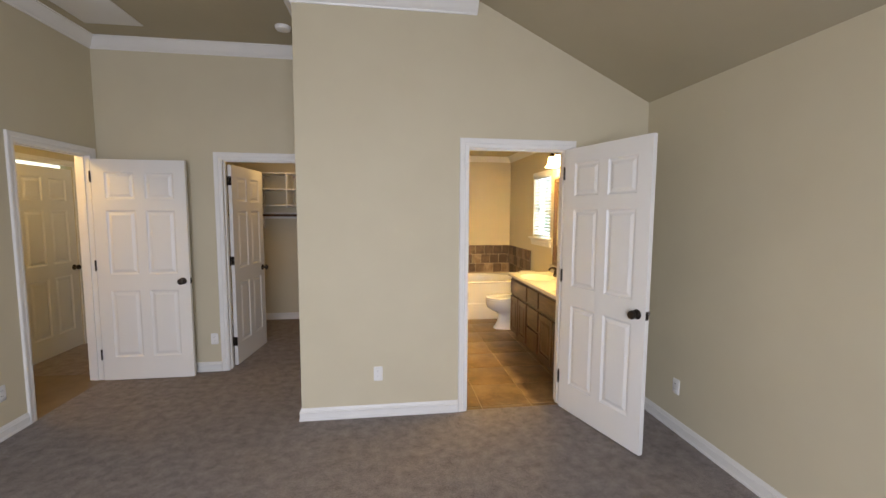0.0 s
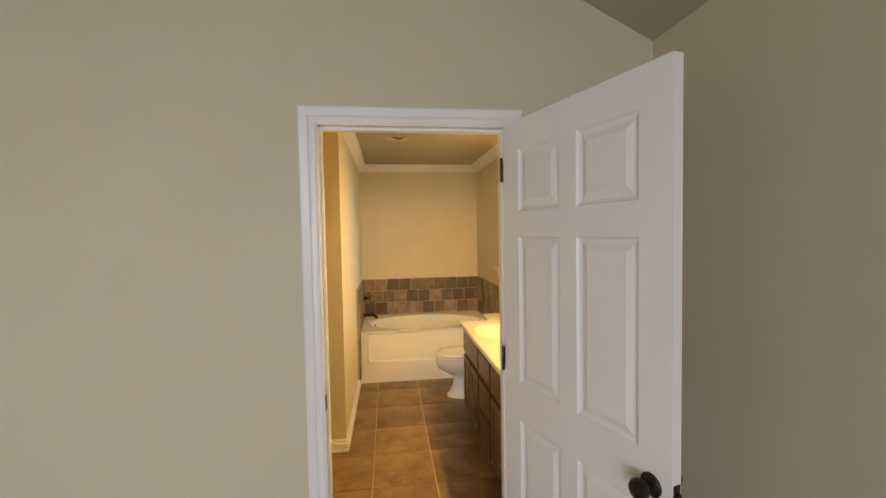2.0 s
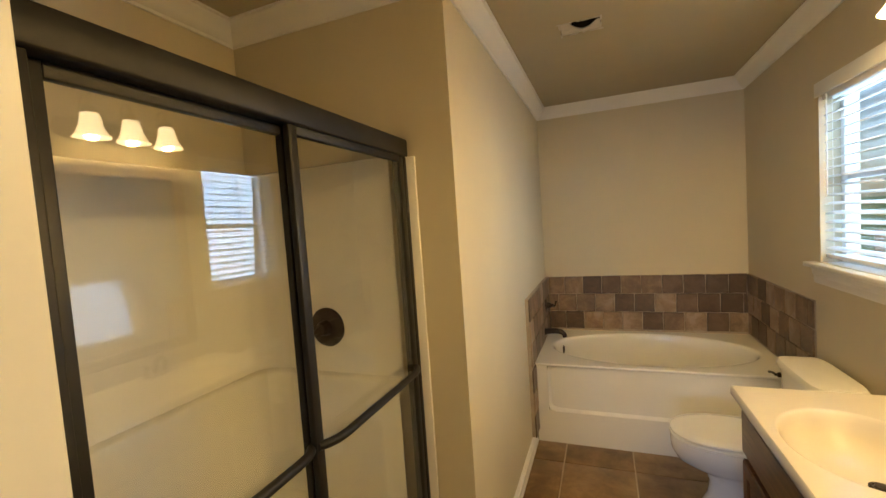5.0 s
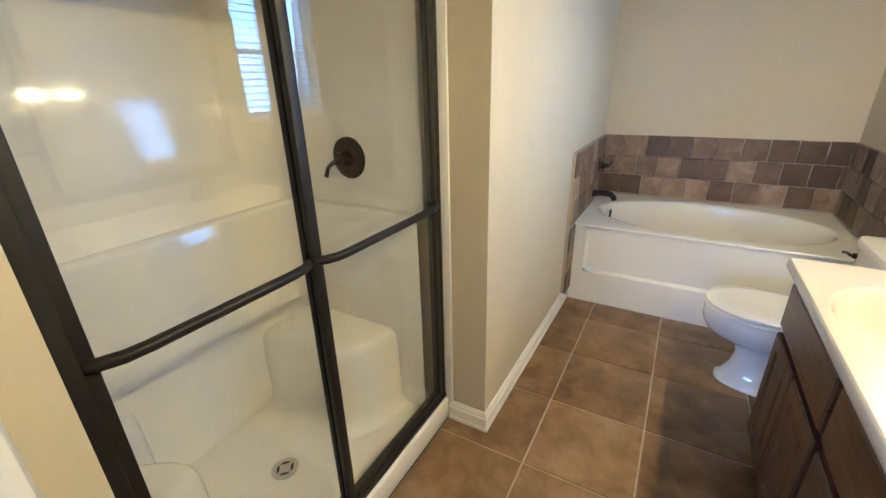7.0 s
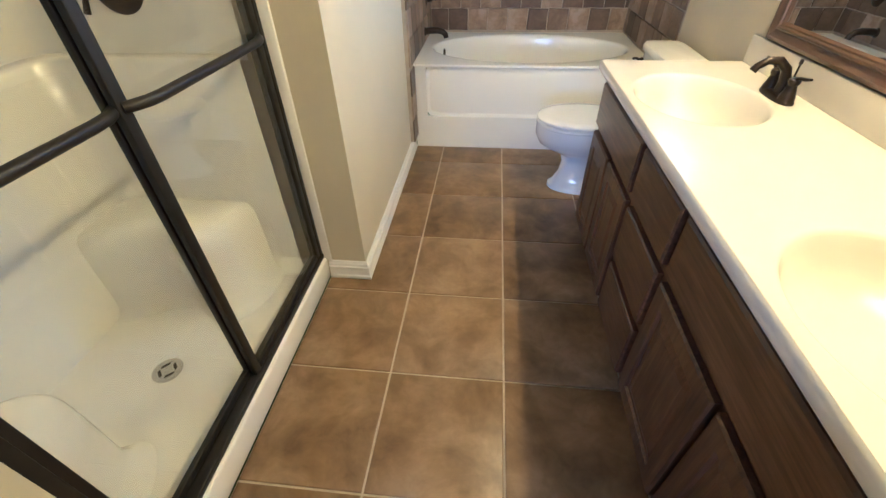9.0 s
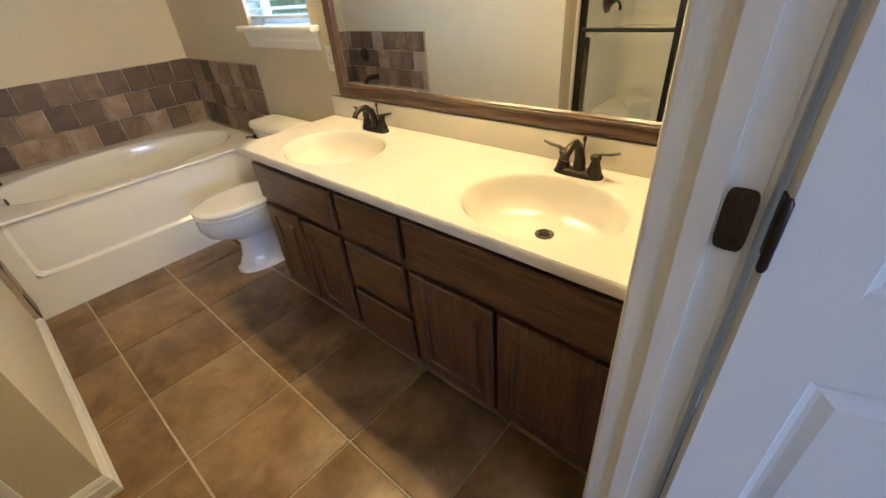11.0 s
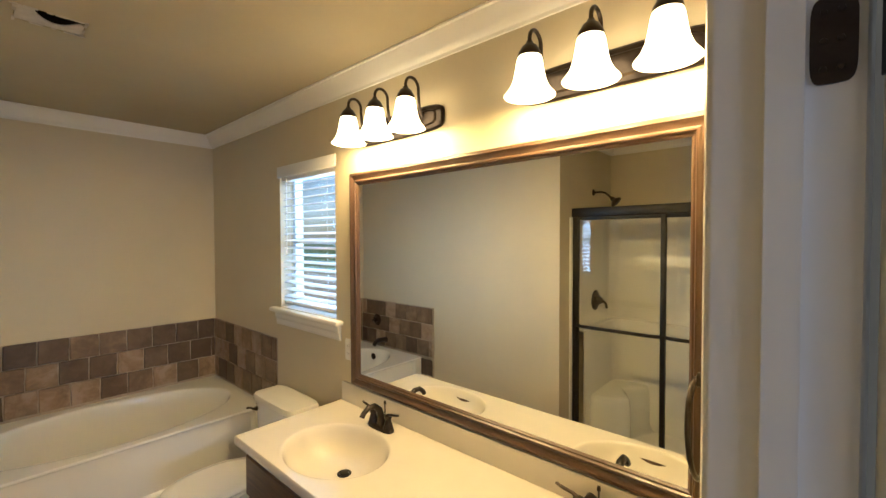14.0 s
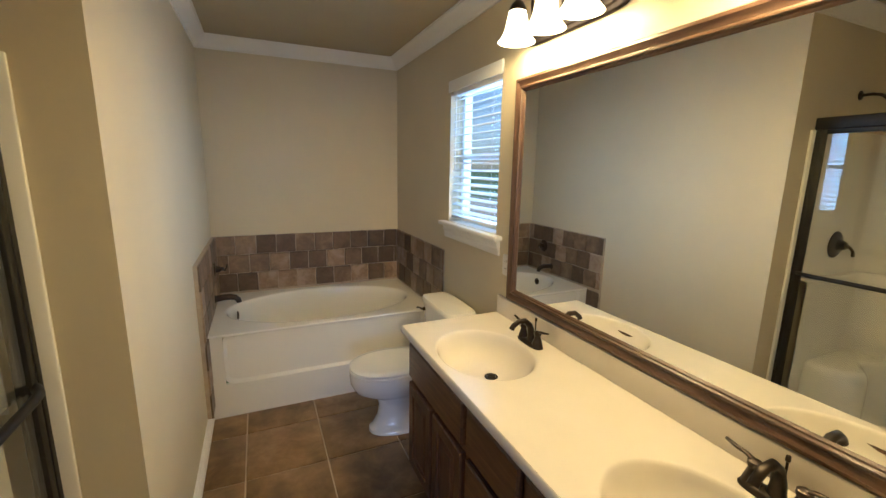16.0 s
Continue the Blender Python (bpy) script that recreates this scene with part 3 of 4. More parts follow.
def bathtub():
    r = root("bathtub", (XR / 2, (TY + YB) / 2, 0), "white acrylic garden tub with an oval basin and panelled apron", "bathtub")
    bm = bmesh.new()
    rect = (0.001, XR - 0.001, TY, YB - 0.001)
    el = (0.765, 3.312, 0.690, 0.398)
    steps = [(1.02, 0.0), (1.0, 0.001), (0.988, 0.006), (0.978, 0.016), (0.970, 0.03), (0.955, 0.08), (0.92, 0.19), (0.87, 0.29), (0.80, 0.355), (0.68, 0.39), (0.40, 0.40)]
    add_basin(bm, rect, TZ, el, steps)
    ob_from(bm, "basin", ACRYL, True, r, 50)
    # apron: a framed recess above a proud base
    bm = bmesh.new()
    for q in ((0.001, XR - 0.001, TY, TY + 0.03, 0.0, 0.225), (0.001, 0.085, TY, TY + 0.03, 0.225, TZ - 0.004), (XR - 0.085, XR - 0.001, TY, TY + 0.03, 0.225, TZ - 0.004)):
        add_box(bm, *q)
    y0, y1 = TY, TY + 0.016
    x0, x1, z0, z1 = 0.085, XR - 0.085, 0.225, TZ - 0.003
    outer = [(x, y0, z) for x, y, z in ring(((x0 + x1) / 2, 0, (z0 + z1) / 2), (x1 - x0) / 2, (z1 - z0) / 2, 48, 14, "y")]
    inner = [(x, y1, z) for x, y, z in ring(((x0 + x1) / 2, 0, (z0 + z1) / 2), (x1 - x0) / 2 - 0.02, (z1 - z0) / 2 - 0.02, 48, 14, "y")]
    add_loft(bm, [outer, inner], False, True)
    ob_from(bm, "apron", ACRYL, True, r, 25)
    loft("rim_roll", tube_rings([(0.002, TY + 0.007, TZ - 0.0095), (XR - 0.002, TY + 0.007, TZ - 0.0095)], 0.0105, 14), ACRYL, r)
    turned("drain_overflow", (0.147, 3.40, 0.50), [(0.032, 0.0), (0.032, 0.006), (0.024, 0.012), (0.004, 0.014)], BRONZE, r, 24, "x")
    turned("drain", (0.50, 3.30, 0.1655), [(0.032, 0), (0.032, 0.004), (0.02, 0.007), (0.003, 0.007)], BRONZE, r, 24)


bathtub()


def tub_filler():
    r = root("tub_spout", (0.008, 3.36, 0.655), "oil-rubbed bronze tub spout on the slate tile", "faucet")
    turned("escutcheon", (0.010, 3.36, 0.655), [(0.030, 0), (0.030, 0.006), (0.024, 0.014), (0.020, 0.016)], BRONZE, r, 24, "x")
    pts = [(0.012, 3.36, 0.655), (0.06, 3.36, 0.662), (0.11, 3.36, 0.663), (0.145, 3.36, 0.655), (0.165, 3.36, 0.636), (0.170, 3.36, 0.615)]
    tube("spout", pts, [0.024, 0.023, 0.022, 0.021, 0.019, 0.018], BRONZE, r, 18)
    v = root("tub_valve", (0.008, 3.50, 0.845), "oil-rubbed bronze single-lever tub valve", "faucet")
    turned("plate", (0.010, 3.50, 0.845), [(0.062, 0), (0.062, 0.004), (0.052, 0.010), (0.026, 0.014), (0.022, 0.040), (0.014, 0.048), (0.012, 0.066), (0.002, 0.068)], BRONZE, v, 32, "x")
    tube("lever", [(0.066, 3.50, 0.845), (0.076, 3.485, 0.84), (0.086, 3.46, 0.842), (0.100, 3.445, 0.868), (0.104, 3.44, 0.890)], [0.010, 0.009, 0.007, 0.006, 0.008], BRONZE, v, 10)


tub_filler()


# ---- bath: toilet ----
def toilet():
    cy = 2.365
    r = root("toilet", (1.16, cy, 0), "white china two-piece toilet with the lid closed", "toilet")
    rows = [(1.13, 0.240, 0.118, 0.0), (1.13, 0.238, 0.116, 0.018), (1.135, 0.222, 0.100, 0.036), (1.14, 0.195, 0.084, 0.10), (1.14, 0.185, 0.080, 0.17), (1.13, 0.190, 0.088, 0.215), (1.09, 0.220, 0.118, 0.250), (1.05, 0.244, 0.155, 0.290), (1.035, 0.252, 0.174, 0.335), (1.035, 0.254, 0.180, 0.375), (1.035, 0.250, 0.178, 0.398)]
    loft("bowl", [ring((cx, cy, z), a, b, 40, 2.2) for cx, a, b, z in rows], CHINA, r)
    loft("pedestal_back", [ring((1.32, cy, z), a, b, 32, 4) for a, b, z in ((0.11, 0.10, 0.0), (0.11, 0.10, 0.03), (0.10, 0.085, 0.06), (0.10, 0.09, 0.25), (0.15, 0.17, 0.36), (0.16, 0.185, 0.40))], CHINA, r)
    loft("seat", [ring((1.035, cy, z), a, b, 48, 2.25) for a, b, z in ((0.250, 0.180, 0.400), (0.256, 0.186, 0.404), (0.256, 0.186, 0.416), (0.250, 0.180, 0.420))], CHINA, r)
    loft("lid", [ring((1.035, cy, z), a, b, 48, 2.25) for a, b, z in ((0.240, 0.172, 0.421), (0.246, 0.178, 0.428), (0.254, 0.184, 0.430), (0.254, 0.184, 0.438), (0.244, 0.175, 0.446), (0.20, 0.14, 0.449), (0.05, 0.04, 0.450))], CHINA, r)
    for s in (-0.075, 0.075):
        loft("lid_hinge", [ring((1.287, cy + s, z), a, 0.02, 16, 4) for a, z in ((0.016, 0.40), (0.016, 0.44), (0.010, 0.448))], CHINA, r)
    loft("tank", [ring((1.415, cy, z), a, b, 40, 6) for a, b, z in ((0.080, 0.185, 0.40), (0.088, 0.200, 0.43), (0.096, 0.222, 0.72), (0.096, 0.224, 0.735))], CHINA, r)
    loft("tank_lid", [ring((1.412, cy, z), a, b, 40, 6) for a, b, z in ((0.100, 0.228, 0.736), (0.106, 0.236, 0.742), (0.106, 0.236, 0.760), (0.098, 0.228, 0.772), (0.06, 0.18, 0.776))], CHINA, r)
    turned("flush_pivot", (1.320, cy + 0.165, 0.69), [(0.013, 0), (0.013, -0.010), (0.009, -0.016)], BRONZE, r, 14, "x")
    tube("flush_lever", [(1.300, cy + 0.165, 0.69), (1.296, cy + 0.19, 0.692), (1.294, cy + 0.225, 0.684), (1.296, cy + 0.24, 0.678)], [0.007, 0.006, 0.006, 0.008], BRONZE, r, 10)


toilet()

# ---- bath: vanity ----
CF, CZ, VY1, VY0 = 0.958, 0.842, 1.935, Y1 + 0.002


def add_front(bm, x, y0, y1, z0, z1, panel):
    """A cabinet front with eased edges; with a framed raised field when panel is set. Faces -x."""
    t = 0.021
    prof = [(0, 0), (0, t - 0.006), (0.006, t)]
    if panel:
        prof += [(0.052, t), (0.058, t - 0.008), (0.066, t - 0.008), (0.090, t - 0.002)]
    rings = [[(x - d, y0 + i, z0 + i), (x - d, y1 - i, z0 + i), (x - d, y1 - i, z1 - i), (x - d, y0 + i, z1 - i)] for i, d in prof]
    add_loft(bm, [[Vector(q) for q in r] for r in rings])


def vanity():
    r = root("vanity", (1.25, 1.01, 0), "dark stained oak double vanity with a cream marble top", "vanity")
    fx = 0.998
    boxes("carcass", [(fx, fx + 0.02, VY0, 1.885, 0.10, 0.80), (fx + 0.02, XR - 0.022, VY0, VY0 + 0.018, 0.10, 0.80), (fx + 0.02, XR - 0.022, 1.867, 1.885, 0.10, 0.80), (XR - 0.022, XR - 0.002, VY0, 1.885, 0.10, 0.80), (fx + 0.02, XR - 0.022, VY0 + 0.018, 1.867, 0.10, 0.12), (fx + 0.065, XR - 0.002, VY0, 1.885, 0.0, 0.0995)], CABWOOD, r)
    cols = [(1.288, 1.868), (0.928, 1.255), (0.185, 0.895)]
    for k, (y0, y1) in enumerate(cols):
        if k == 1:
            for z0, z1 in ((0.602, 0.775), (0.362, 0.570), (0.118, 0.330)):
                bm = bmesh.new()
                add_front(bm, fx - 0.001, y0, y1, z0, z1, False)
                ob_from(bm, "drawer_front", CABWOOD_H, False, r)
        else:
            bm = bmesh.new()
            add_front(bm, fx - 0.001, y0, y1, 0.602, 0.775, False)
            ob_from(bm, "drawer_front", CABWOOD_H, False, r)
            ym = (y0 + y1) / 2
            for a, b in ((y0, ym - 0.009), (ym + 0.009, y1)):
                bm = bmesh.new()
                add_front(bm, fx - 0.001, a, b, 0.118, 0.570, True)
                ob_from(bm, "cabinet_door", CABWOOD, False, r)
    # countertop with two bowls formed in it
    bm = bmesh.new()
    bowl = [(1.05, 0.0), (1.02, 0.0005), (1.0, 0.003), (0.975, 0.011), (0.94, 0.03), (0.88, 0.062), (0.76, 0.095), (0.58, 0.115), (0.36, 0.123), (0.14, 0.126)]
    for ya, yb, cy in ((VY0, 1.02, 0.530), (1.02, VY1, 1.515)):
        add_basin(bm, (CF + 0.006, XR - 0.002, ya, yb), CZ, (1.195, cy, 0.198, 0.246), bowl, 64)
    ob_from(bm, "countertop", MARBLE, True, r, 40)
    loft("counter_edge", [[(CF + d, VY0, z), (CF + d, VY1 - d * 0.6, z), (XR - 0.003, VY1 - d * 0.6, z), (XR - 0.003, VY0, z)] for d, z in ((0.006, CZ - 0.0005), (0.0, CZ - 0.006), (0.0, CZ - 0.034), (0.004, CZ - 0.038))], MARBLE, r, False, False, 60)
    box("backsplash", XR - 0.021, XR - 0.001, VY0, VY1 - 0.002, CZ - 0.001, 0.942, MARBLE, r, 0.004)
    for cy in (0.530, 1.515):
        turned("drain", (1.235, cy, CZ - 0.1262), [(0.030, 0.0), (0.030, 0.003), (0.022, 0.005), (0.019, 0.002), (0.018, 0.002), (0.016, 0.008), (0.002, 0.009)], BRONZE, r, 24)


vanity()


def basin_faucet(y):
    r = root("basin_faucet", (1.432, y, CZ), "oil-rubbed bronze centerset faucet with two lever handles", "faucet", "basin faucets")
    loft("base", [ring((1.432, y, CZ + z), a, b, 36, 3) for a, b, z in ((0.027, 0.080, 0.0), (0.028, 0.081, 0.006), (0.024, 0.076, 0.014), (0.018, 0.070, 0.018))], BRONZE, r)
    pts = [(1.437, y, CZ + 0.012), (1.436, y, CZ + 0.05), (1.424, y, CZ + 0.088), (1.396, y, CZ + 0.112), (1.362, y, CZ + 0.112), (1.336, y, CZ + 0.094), (1.328, y, CZ + 0.080)]
    tube("spout", pts, [0.021, 0.017, 0.0145, 0.013, 0.012, 0.0115, 0.0125], BRONZE, r, 16)
    tube("lift_rod", [(1.458, y, CZ + 0.012), (1.458, y, CZ + 0.100), (1.458, y, CZ + 0.103), (1.458, y, CZ + 0.116)], [0.003, 0.003, 0.006, 0.005], BRONZE, r, 10)
    for s in (-1, 1):
        hy = y + s * 0.052
        turned("handle_body", (1.432, hy, CZ + 0.012), [(0.024, 0.0), (0.022, 0.010), (0.016, 0.030), (0.013, 0.042), (0.017, 0.050), (0.016, 0.060), (0.006, 0.066)], BRONZE, r, 20)
        tube("lever", [(1.432, hy, CZ + 0.070), (1.432, hy + s * 0.020, CZ + 0.080), (1.430, hy + s * 0.045, CZ + 0.084), (1.428, hy + s * 0.072, CZ + 0.092)], [0.009, 0.007, 0.007, 0.005], BRONZE, r, 10, 0.7)


basin_faucet(1.515)
basin_faucet(0.530)

# ---- bath: mirror ----
MY0, MY1, MZ0, MZ1 = 0.245, 1.845, 0.946, 2.038


def wall_mirror():
    r = root("wall_mirror", (XR, (MY0 + MY1) / 2, MZ0), "large wall mirror in a moulded walnut frame", "mirror")
    prof = [(0.0, 0.001), (0.0, 0.018), (0.006, 0.026), (0.018, 0.028), (0.030, 0.022), (0.044, 0.020), (0.050, 0.024), (0.056, 0.024), (0.060, 0.017), (0.066, 0.017), (0.074, 0.008), (0.074, 0.001)]
    prof = [(u * 0.88, v) for u, v in prof]
    cs = [(MY0, MZ0), (MY1, MZ0), (MY1, MZ1), (MY0, MZ1)]
    dirs = [(1, 1), (-1, 1), (-1, -1), (1, -1)]
    for k in range(4):
        bm = bmesh.new()
        rows = []
        for j in (k, (k + 1) % 4):
            rows.append([bm.verts.new((XR - v, cs[j][0] + dirs[j][0] * u, cs[j][1] + dirs[j][1] * u)) for u, v in prof])
        n = len(prof)
        for i in range(n):
            bm.faces.new((rows[0][i], rows[0][(i + 1) % n], rows[1][(i + 1) % n], rows[1][i]))
        ob_from(bm, "frame_rail" if k % 2 == 0 else "frame_stile", MIRWOOD if k % 2 == 0 else MIRWOOD_V, True, r, 30)
    box("mirror_glass", XR - 0.009, XR - 0.004, MY0 + 0.04, MY1 - 0.04, MZ0 + 0.04, MZ1 - 0.04, MIRROR, r)


wall_mirror()


# ---- bath: vanity lights ----
def vanity_light(y):
    zb = 2.215
    r = root("vanity_light", (XR, y, zb), "three-light bronze bath bar with lit frosted bell shades", "lamp", "vanity lights")
    bm = bmesh.new()
    add_loft(bm, [ring((XR - d, y, zb), a, b, 56, 5.0, "x") for a, b, d in ((0.300, 0.057, 0.001), (0.300, 0.057, 0.010), (0.292, 0.050, 0.016), (0.268, 0.036, 0.018), (0.262, 0.031, 0.026), (0.255, 0.026, 0.028))])
    ob_from(bm, "backplate", BRONZE, True, r, 30)
    for s in (-0.197, 0.0, 0.197):
        yy, xs = y + s, XR - 0.125
        pts = [(XR - 0.026, yy, zb + 0.005), (XR - 0.045, yy, zb + 0.035), (XR - 0.052, yy, zb + 0.095)] + arc((XR - 0.0885, yy, zb + 0.118), 0.0365, 10, 170, 8) + [(xs, yy, zb + 0.100)]
        tube("arm", pts, 0.0065, BRONZE, r, 12)
        turned("socket_cap", (xs, yy, zb + 0.070), [(0.037, -0.012), (0.037, -0.004), (0.034, 0.004), (0.024, 0.022), (0.013, 0.030), (0.010, 0.038)], BRONZE, r, 24)
        prof = [(0.034, 0.040), (0.040, 0.020), (0.045, -0.010), (0.051, -0.040), (0.062, -0.066), (0.078, -0.086), (0.080, -0.089), (0.077, -0.089), (0.060, -0.068), (0.048, -0.040), (0.042, -0.010), (0.037, 0.020), (0.031, 0.038)]
        turned("shade", (xs, yy, zb + 0.026), prof, SHADE, r, 32, "z", False)
        turned("bulb", (xs, yy, zb + 0.026), [(0.004, -0.062), (0.018, -0.058), (0.027, -0.044), (0.027, -0.030), (0.016, 0.0), (0.013, 0.03)], SHADE, r, 20)
        point_lamp("vanity_bulb", (xs, yy, zb - 0.052), BULB, 0.028)


BULB = 12.5
vanity_light(1.505)
vanity_light(0.540)


# ---- bath: shower ----
def shower():
    r = root("shower_unit", (-0.6, 0.83, 0), "ivory fibreglass shower stall with moulded corner seats", "shower")
    sy0, sy1, sx0, sx1 = 0.188, 1.436, SHB, -0.192
    # pan with a curb
    bm = bmesh.new()
    add_box(bm, -0.275, sx1, 0.264, sy1, 0.0, 0.118, 0.012, 3)
    ob_from(bm, "curb", FIBER, True, r, 50)
    bm = bmesh.new()
    cx, cy = -0.603, 0.83
    add_basin(bm, (sx0 + 0.01, -0.27, sy0 + 0.01, sy1 - 0.01), 0.066, (cx, cy, 0.04, 0.04), [(1.0, 0.012), (0.5, 0.013)], 48)
    ob_from(bm, "pan", FIBER, True, r, 40)
    turned("drain", (cx, cy, 0.0535), [(0.052, 0.0), (0.052, 0.004), (0.046, 0.005), (0.002, 0.004)], CHROME, r, 28)
    bm = bmesh.new()
    for a in range(4):
        for k in range(-2, 3):
            th = math.pi / 4 + a * math.pi / 2
            px, py = cx + 0.026 * math.cos(th) + k * 0.006 * math.sin(th), cy + 0.026 * math.sin(th) - k * 0.006 * math.cos(th)
            add_box(bm, px - 0.002, px + 0.002, py - 0.006, py + 0.006, 0.0575, 0.0592)
    ob_from(bm, "drain_slot", HOLESHADE, False, r)
    box("front_flange", -0.262, -0.170, 1.4255, 1.4385, 0.10, 1.862, FIBER, r, 0.004)
    # wall liners: thicker below the ledge
    top, led = 1.875, 0.985

    def liner(name, thick, z0, z1):
        bm = bmesh.new()
        rr = 0.09
        pin = [(-0.28, sy0 + thick)] + [(sx0 + thick + rr - rr * math.sin(q), sy0 + thick + rr - rr * math.cos(q)) for q in [i * math.pi / 16 for i in range(9)]]
        pin += [(sx0 + thick + rr - rr * math.cos(q), sy1 - thick - rr + rr * math.sin(q)) for q in [i * math.pi / 16 for i in range(9)]] + [(-0.28, sy1 - thick)]
        pout = [(-0.28, sy0)] + [(sx0, sy0)] * 9 + [(sx0, sy1)] * 9 + [(-0.28, sy1)]
        e = 0.012
        rows = []
        for z, ins in ((z0, 0.0), (z1 - e, 0.0), (z1 - e * 0.35, 0.35), (z1, 1.0)):
            k = e * ins / max(thick, 0.001)
            rows.append([bm.verts.new((a + (c - a) * k, b + (d - b) * k, z)) for (a, b), (c, d) in zip(pin, pout)])
        rows.append([bm.verts.new((c, d, z1)) for c, d in pout])
        for a, b in zip(rows, rows[1:]):
            for i in range(len(pin) - 1):
                bm.faces.new((a[i], a[i + 1], b[i + 1], b[i]))
        bmesh.ops.remove_doubles(bm, verts=bm.verts[:], dist=0.0003)
        return ob_from(bm, name, FIBER, True, r, 50)

    liner("upper_liner", 0.018, led - 0.02, top)
    liner("lower_liner", 0.070, 0.05, led)
    # corner seats with a bowed front, and the ledge over each
    for s, ye in ((1, sy1 - 0.06), (-1, sy0 + 0.06)):
        rings = []
        for z, g in ((0.062, -0.05), (0.072, -0.028), (0.092, -0.012), (0.125, -0.002), (0.30, 0.0), (0.395, 0.004), (0.425, 0.012), (0.442, 0.028), (0.448, 0.055)):
            front = []
            for i in range(33):
                u = i / 32
                x = sx0 + 0.05 + u * (0.56 - g)
                d = (0.25 + 0.055 * math.cos(u * 7.2) - g) * math.sqrt(max(0.0, 1 - (max(0, (u - 0.62) / 0.38)) ** 2.5)) + 0.002
                front.append((x, ye - s * d, z))
            back = [(sx0 + 0.05 + 0.56 - g, ye, z), (sx0 + 0.05, ye, z)]
            rings.append(front + back)
        loft("corner_seat", rings, FIBER, r, True, True, 75)


shower()


def shower_doors():
    y0, y1, x = 0.266, 1.434, -0.232
    r = root("shower_door", (x, (y0 + y1) / 2, 0.118), "sliding glass shower doors in dark bronze frames", "shower door")
    box("header", x - 0.034, x + 0.034, y0, y1, 1.862, 1.928, DARKAL, r, 0.006)
    box("sill_track", x - 0.030, x + 0.030, y0, y1, 0.119, 0.142, DARKAL, r, 0.004)
    for a, b in ((y0, y0 + 0.028), (y1 - 0.028, y1)):
        box("side_post", x - 0.026, x + 0.026, a, b, 0.142, 1.862, DARKAL, r, 0.003)

    def panel(px, a, b, bar_side, zb):
        z0, z1, w = 0.146, 1.868, 0.030
        boxes("panel_frame", [(px - 0.009, px + 0.009, a, a + w, z0, z1), (px - 0.009, px + 0.009, b - w, b, z0, z1), (px - 0.009, px + 0.009, a + w, b - w, z0, z0 + 0.026), (px - 0.009, px + 0.009, a + w, b - w, z1 - 0.03, z1)], DARKAL, r, 0.002)
        g = box("panel_glass", px - 0.003, px + 0.003, a + w - 0.004, b - w + 0.004, z0 + 0.022, z1 - 0.026, GLASS, r)
        g.visible_shadow = False
        d = bar_side
        k = 0.75
        pts = [(px + d * 0.006, a + 0.014, zb), (px + d * 0.024 * k, a + 0.030, zb), (px + d * 0.042 * k, a + 0.060, zb), (px + d * 0.048 * k, a + 0.10, zb), (px + d * 0.048 * k, b - 0.10, zb), (px + d * 0.042 * k, b - 0.060, zb), (px + d * 0.024 * k, b - 0.030, zb), (px + d * 0.006, b - 0.014, zb)]
        tube("towel_bar", pts, 0.0125, DARKAL, r, 12)

    panel(x + 0.014, 0.785, y1 - 0.026, 1, 1.040)
    panel(x - 0.012, y0 + 0.026, 0.816, 1, 1.036)


shower_doors()


def shower_fittings():
    yw = 1.418
    v = root("shower_valve", (-0.634, yw, 1.182), "round oil-rubbed bronze shower valve with a lever", "faucet")
    turned("plate", (-0.634, yw, 1.182), [(0.085, 0), (0.085, -0.004), (0.074, -0.012), (0.034, -0.017), (0.030, -0.040), (0.024, -0.056), (0.003, -0.058)], BRONZE, v, 36, "y")
    tube("lever", [(-0.634, yw - 0.050, 1.182), (-0.660, yw - 0.062, 1.172), (-0.690, yw - 0.070, 1.150), (-0.705, yw - 0.070, 1.112)], [0.012, 0.010, 0.008, 0.010], BRONZE, v, 10)
    h = root("overhead_shower", (-0.634, 1.44, 2.085), "oil-rubbed bronze shower head on a bent arm", "shower head")
    turned("flange", (-0.634, 1.44, 2.085), [(0.028, -0.001), (0.026, -0.006), (0.012, -0.012)], BRONZE, h, 24, "y")
    tube("arm", [(-0.634, 1.435, 2.085), (-0.634, 1.38, 2.085), (-0.634, 1.34, 2.075), (-0.634, 1.30, 2.040), (-0.634, 1.285, 2.027)], 0.009, BRONZE, h, 12)
    d = Vector((0, -0.72, -0.69)).normalized()
    rings = []
    side, up = Vector((1, 0, 0)), d.cross(Vector((1, 0, 0)))
    o = Vector((-0.634, 1.292, 2.033))
    for q, k in ((0.012, 0.0), (0.018, 0.012), (0.016, 0.022), (0.034, 0.040), (0.047, 0.052), (0.048, 0.060), (0.042, 0.063)):
        rings.append([o + d * k + side * q * math.cos(2 * math.pi * i / 24) + up * q * math.sin(2 * math.pi * i / 24) for i in range(24)])
    loft("head", rings, BRONZE, h)


shower_fittings()


def towel_ring():
    x, z = 1.0, 1.475
    r = root("towel_ring", (x, Y1, z), "oil-rubbed bronze towel ring beside the vanity mirror", "towel ring")
    turned("rosette", (x, Y1, z), [(0.026, 0), (0.026, 0.006), (0.012, 0.012), (0.010, 0.032), (0.012, 0.040), (0.002, 0.044)], BRONZE, r, 20, "y")
    tube("ring", arc((x, Y1 + 0.038, z - 0.077), 0.075, 90, 450, 36, (1, 0, 0), (0, 0.08, 1)), 0.0045, BRONZE, r, 8)


towel_ring()


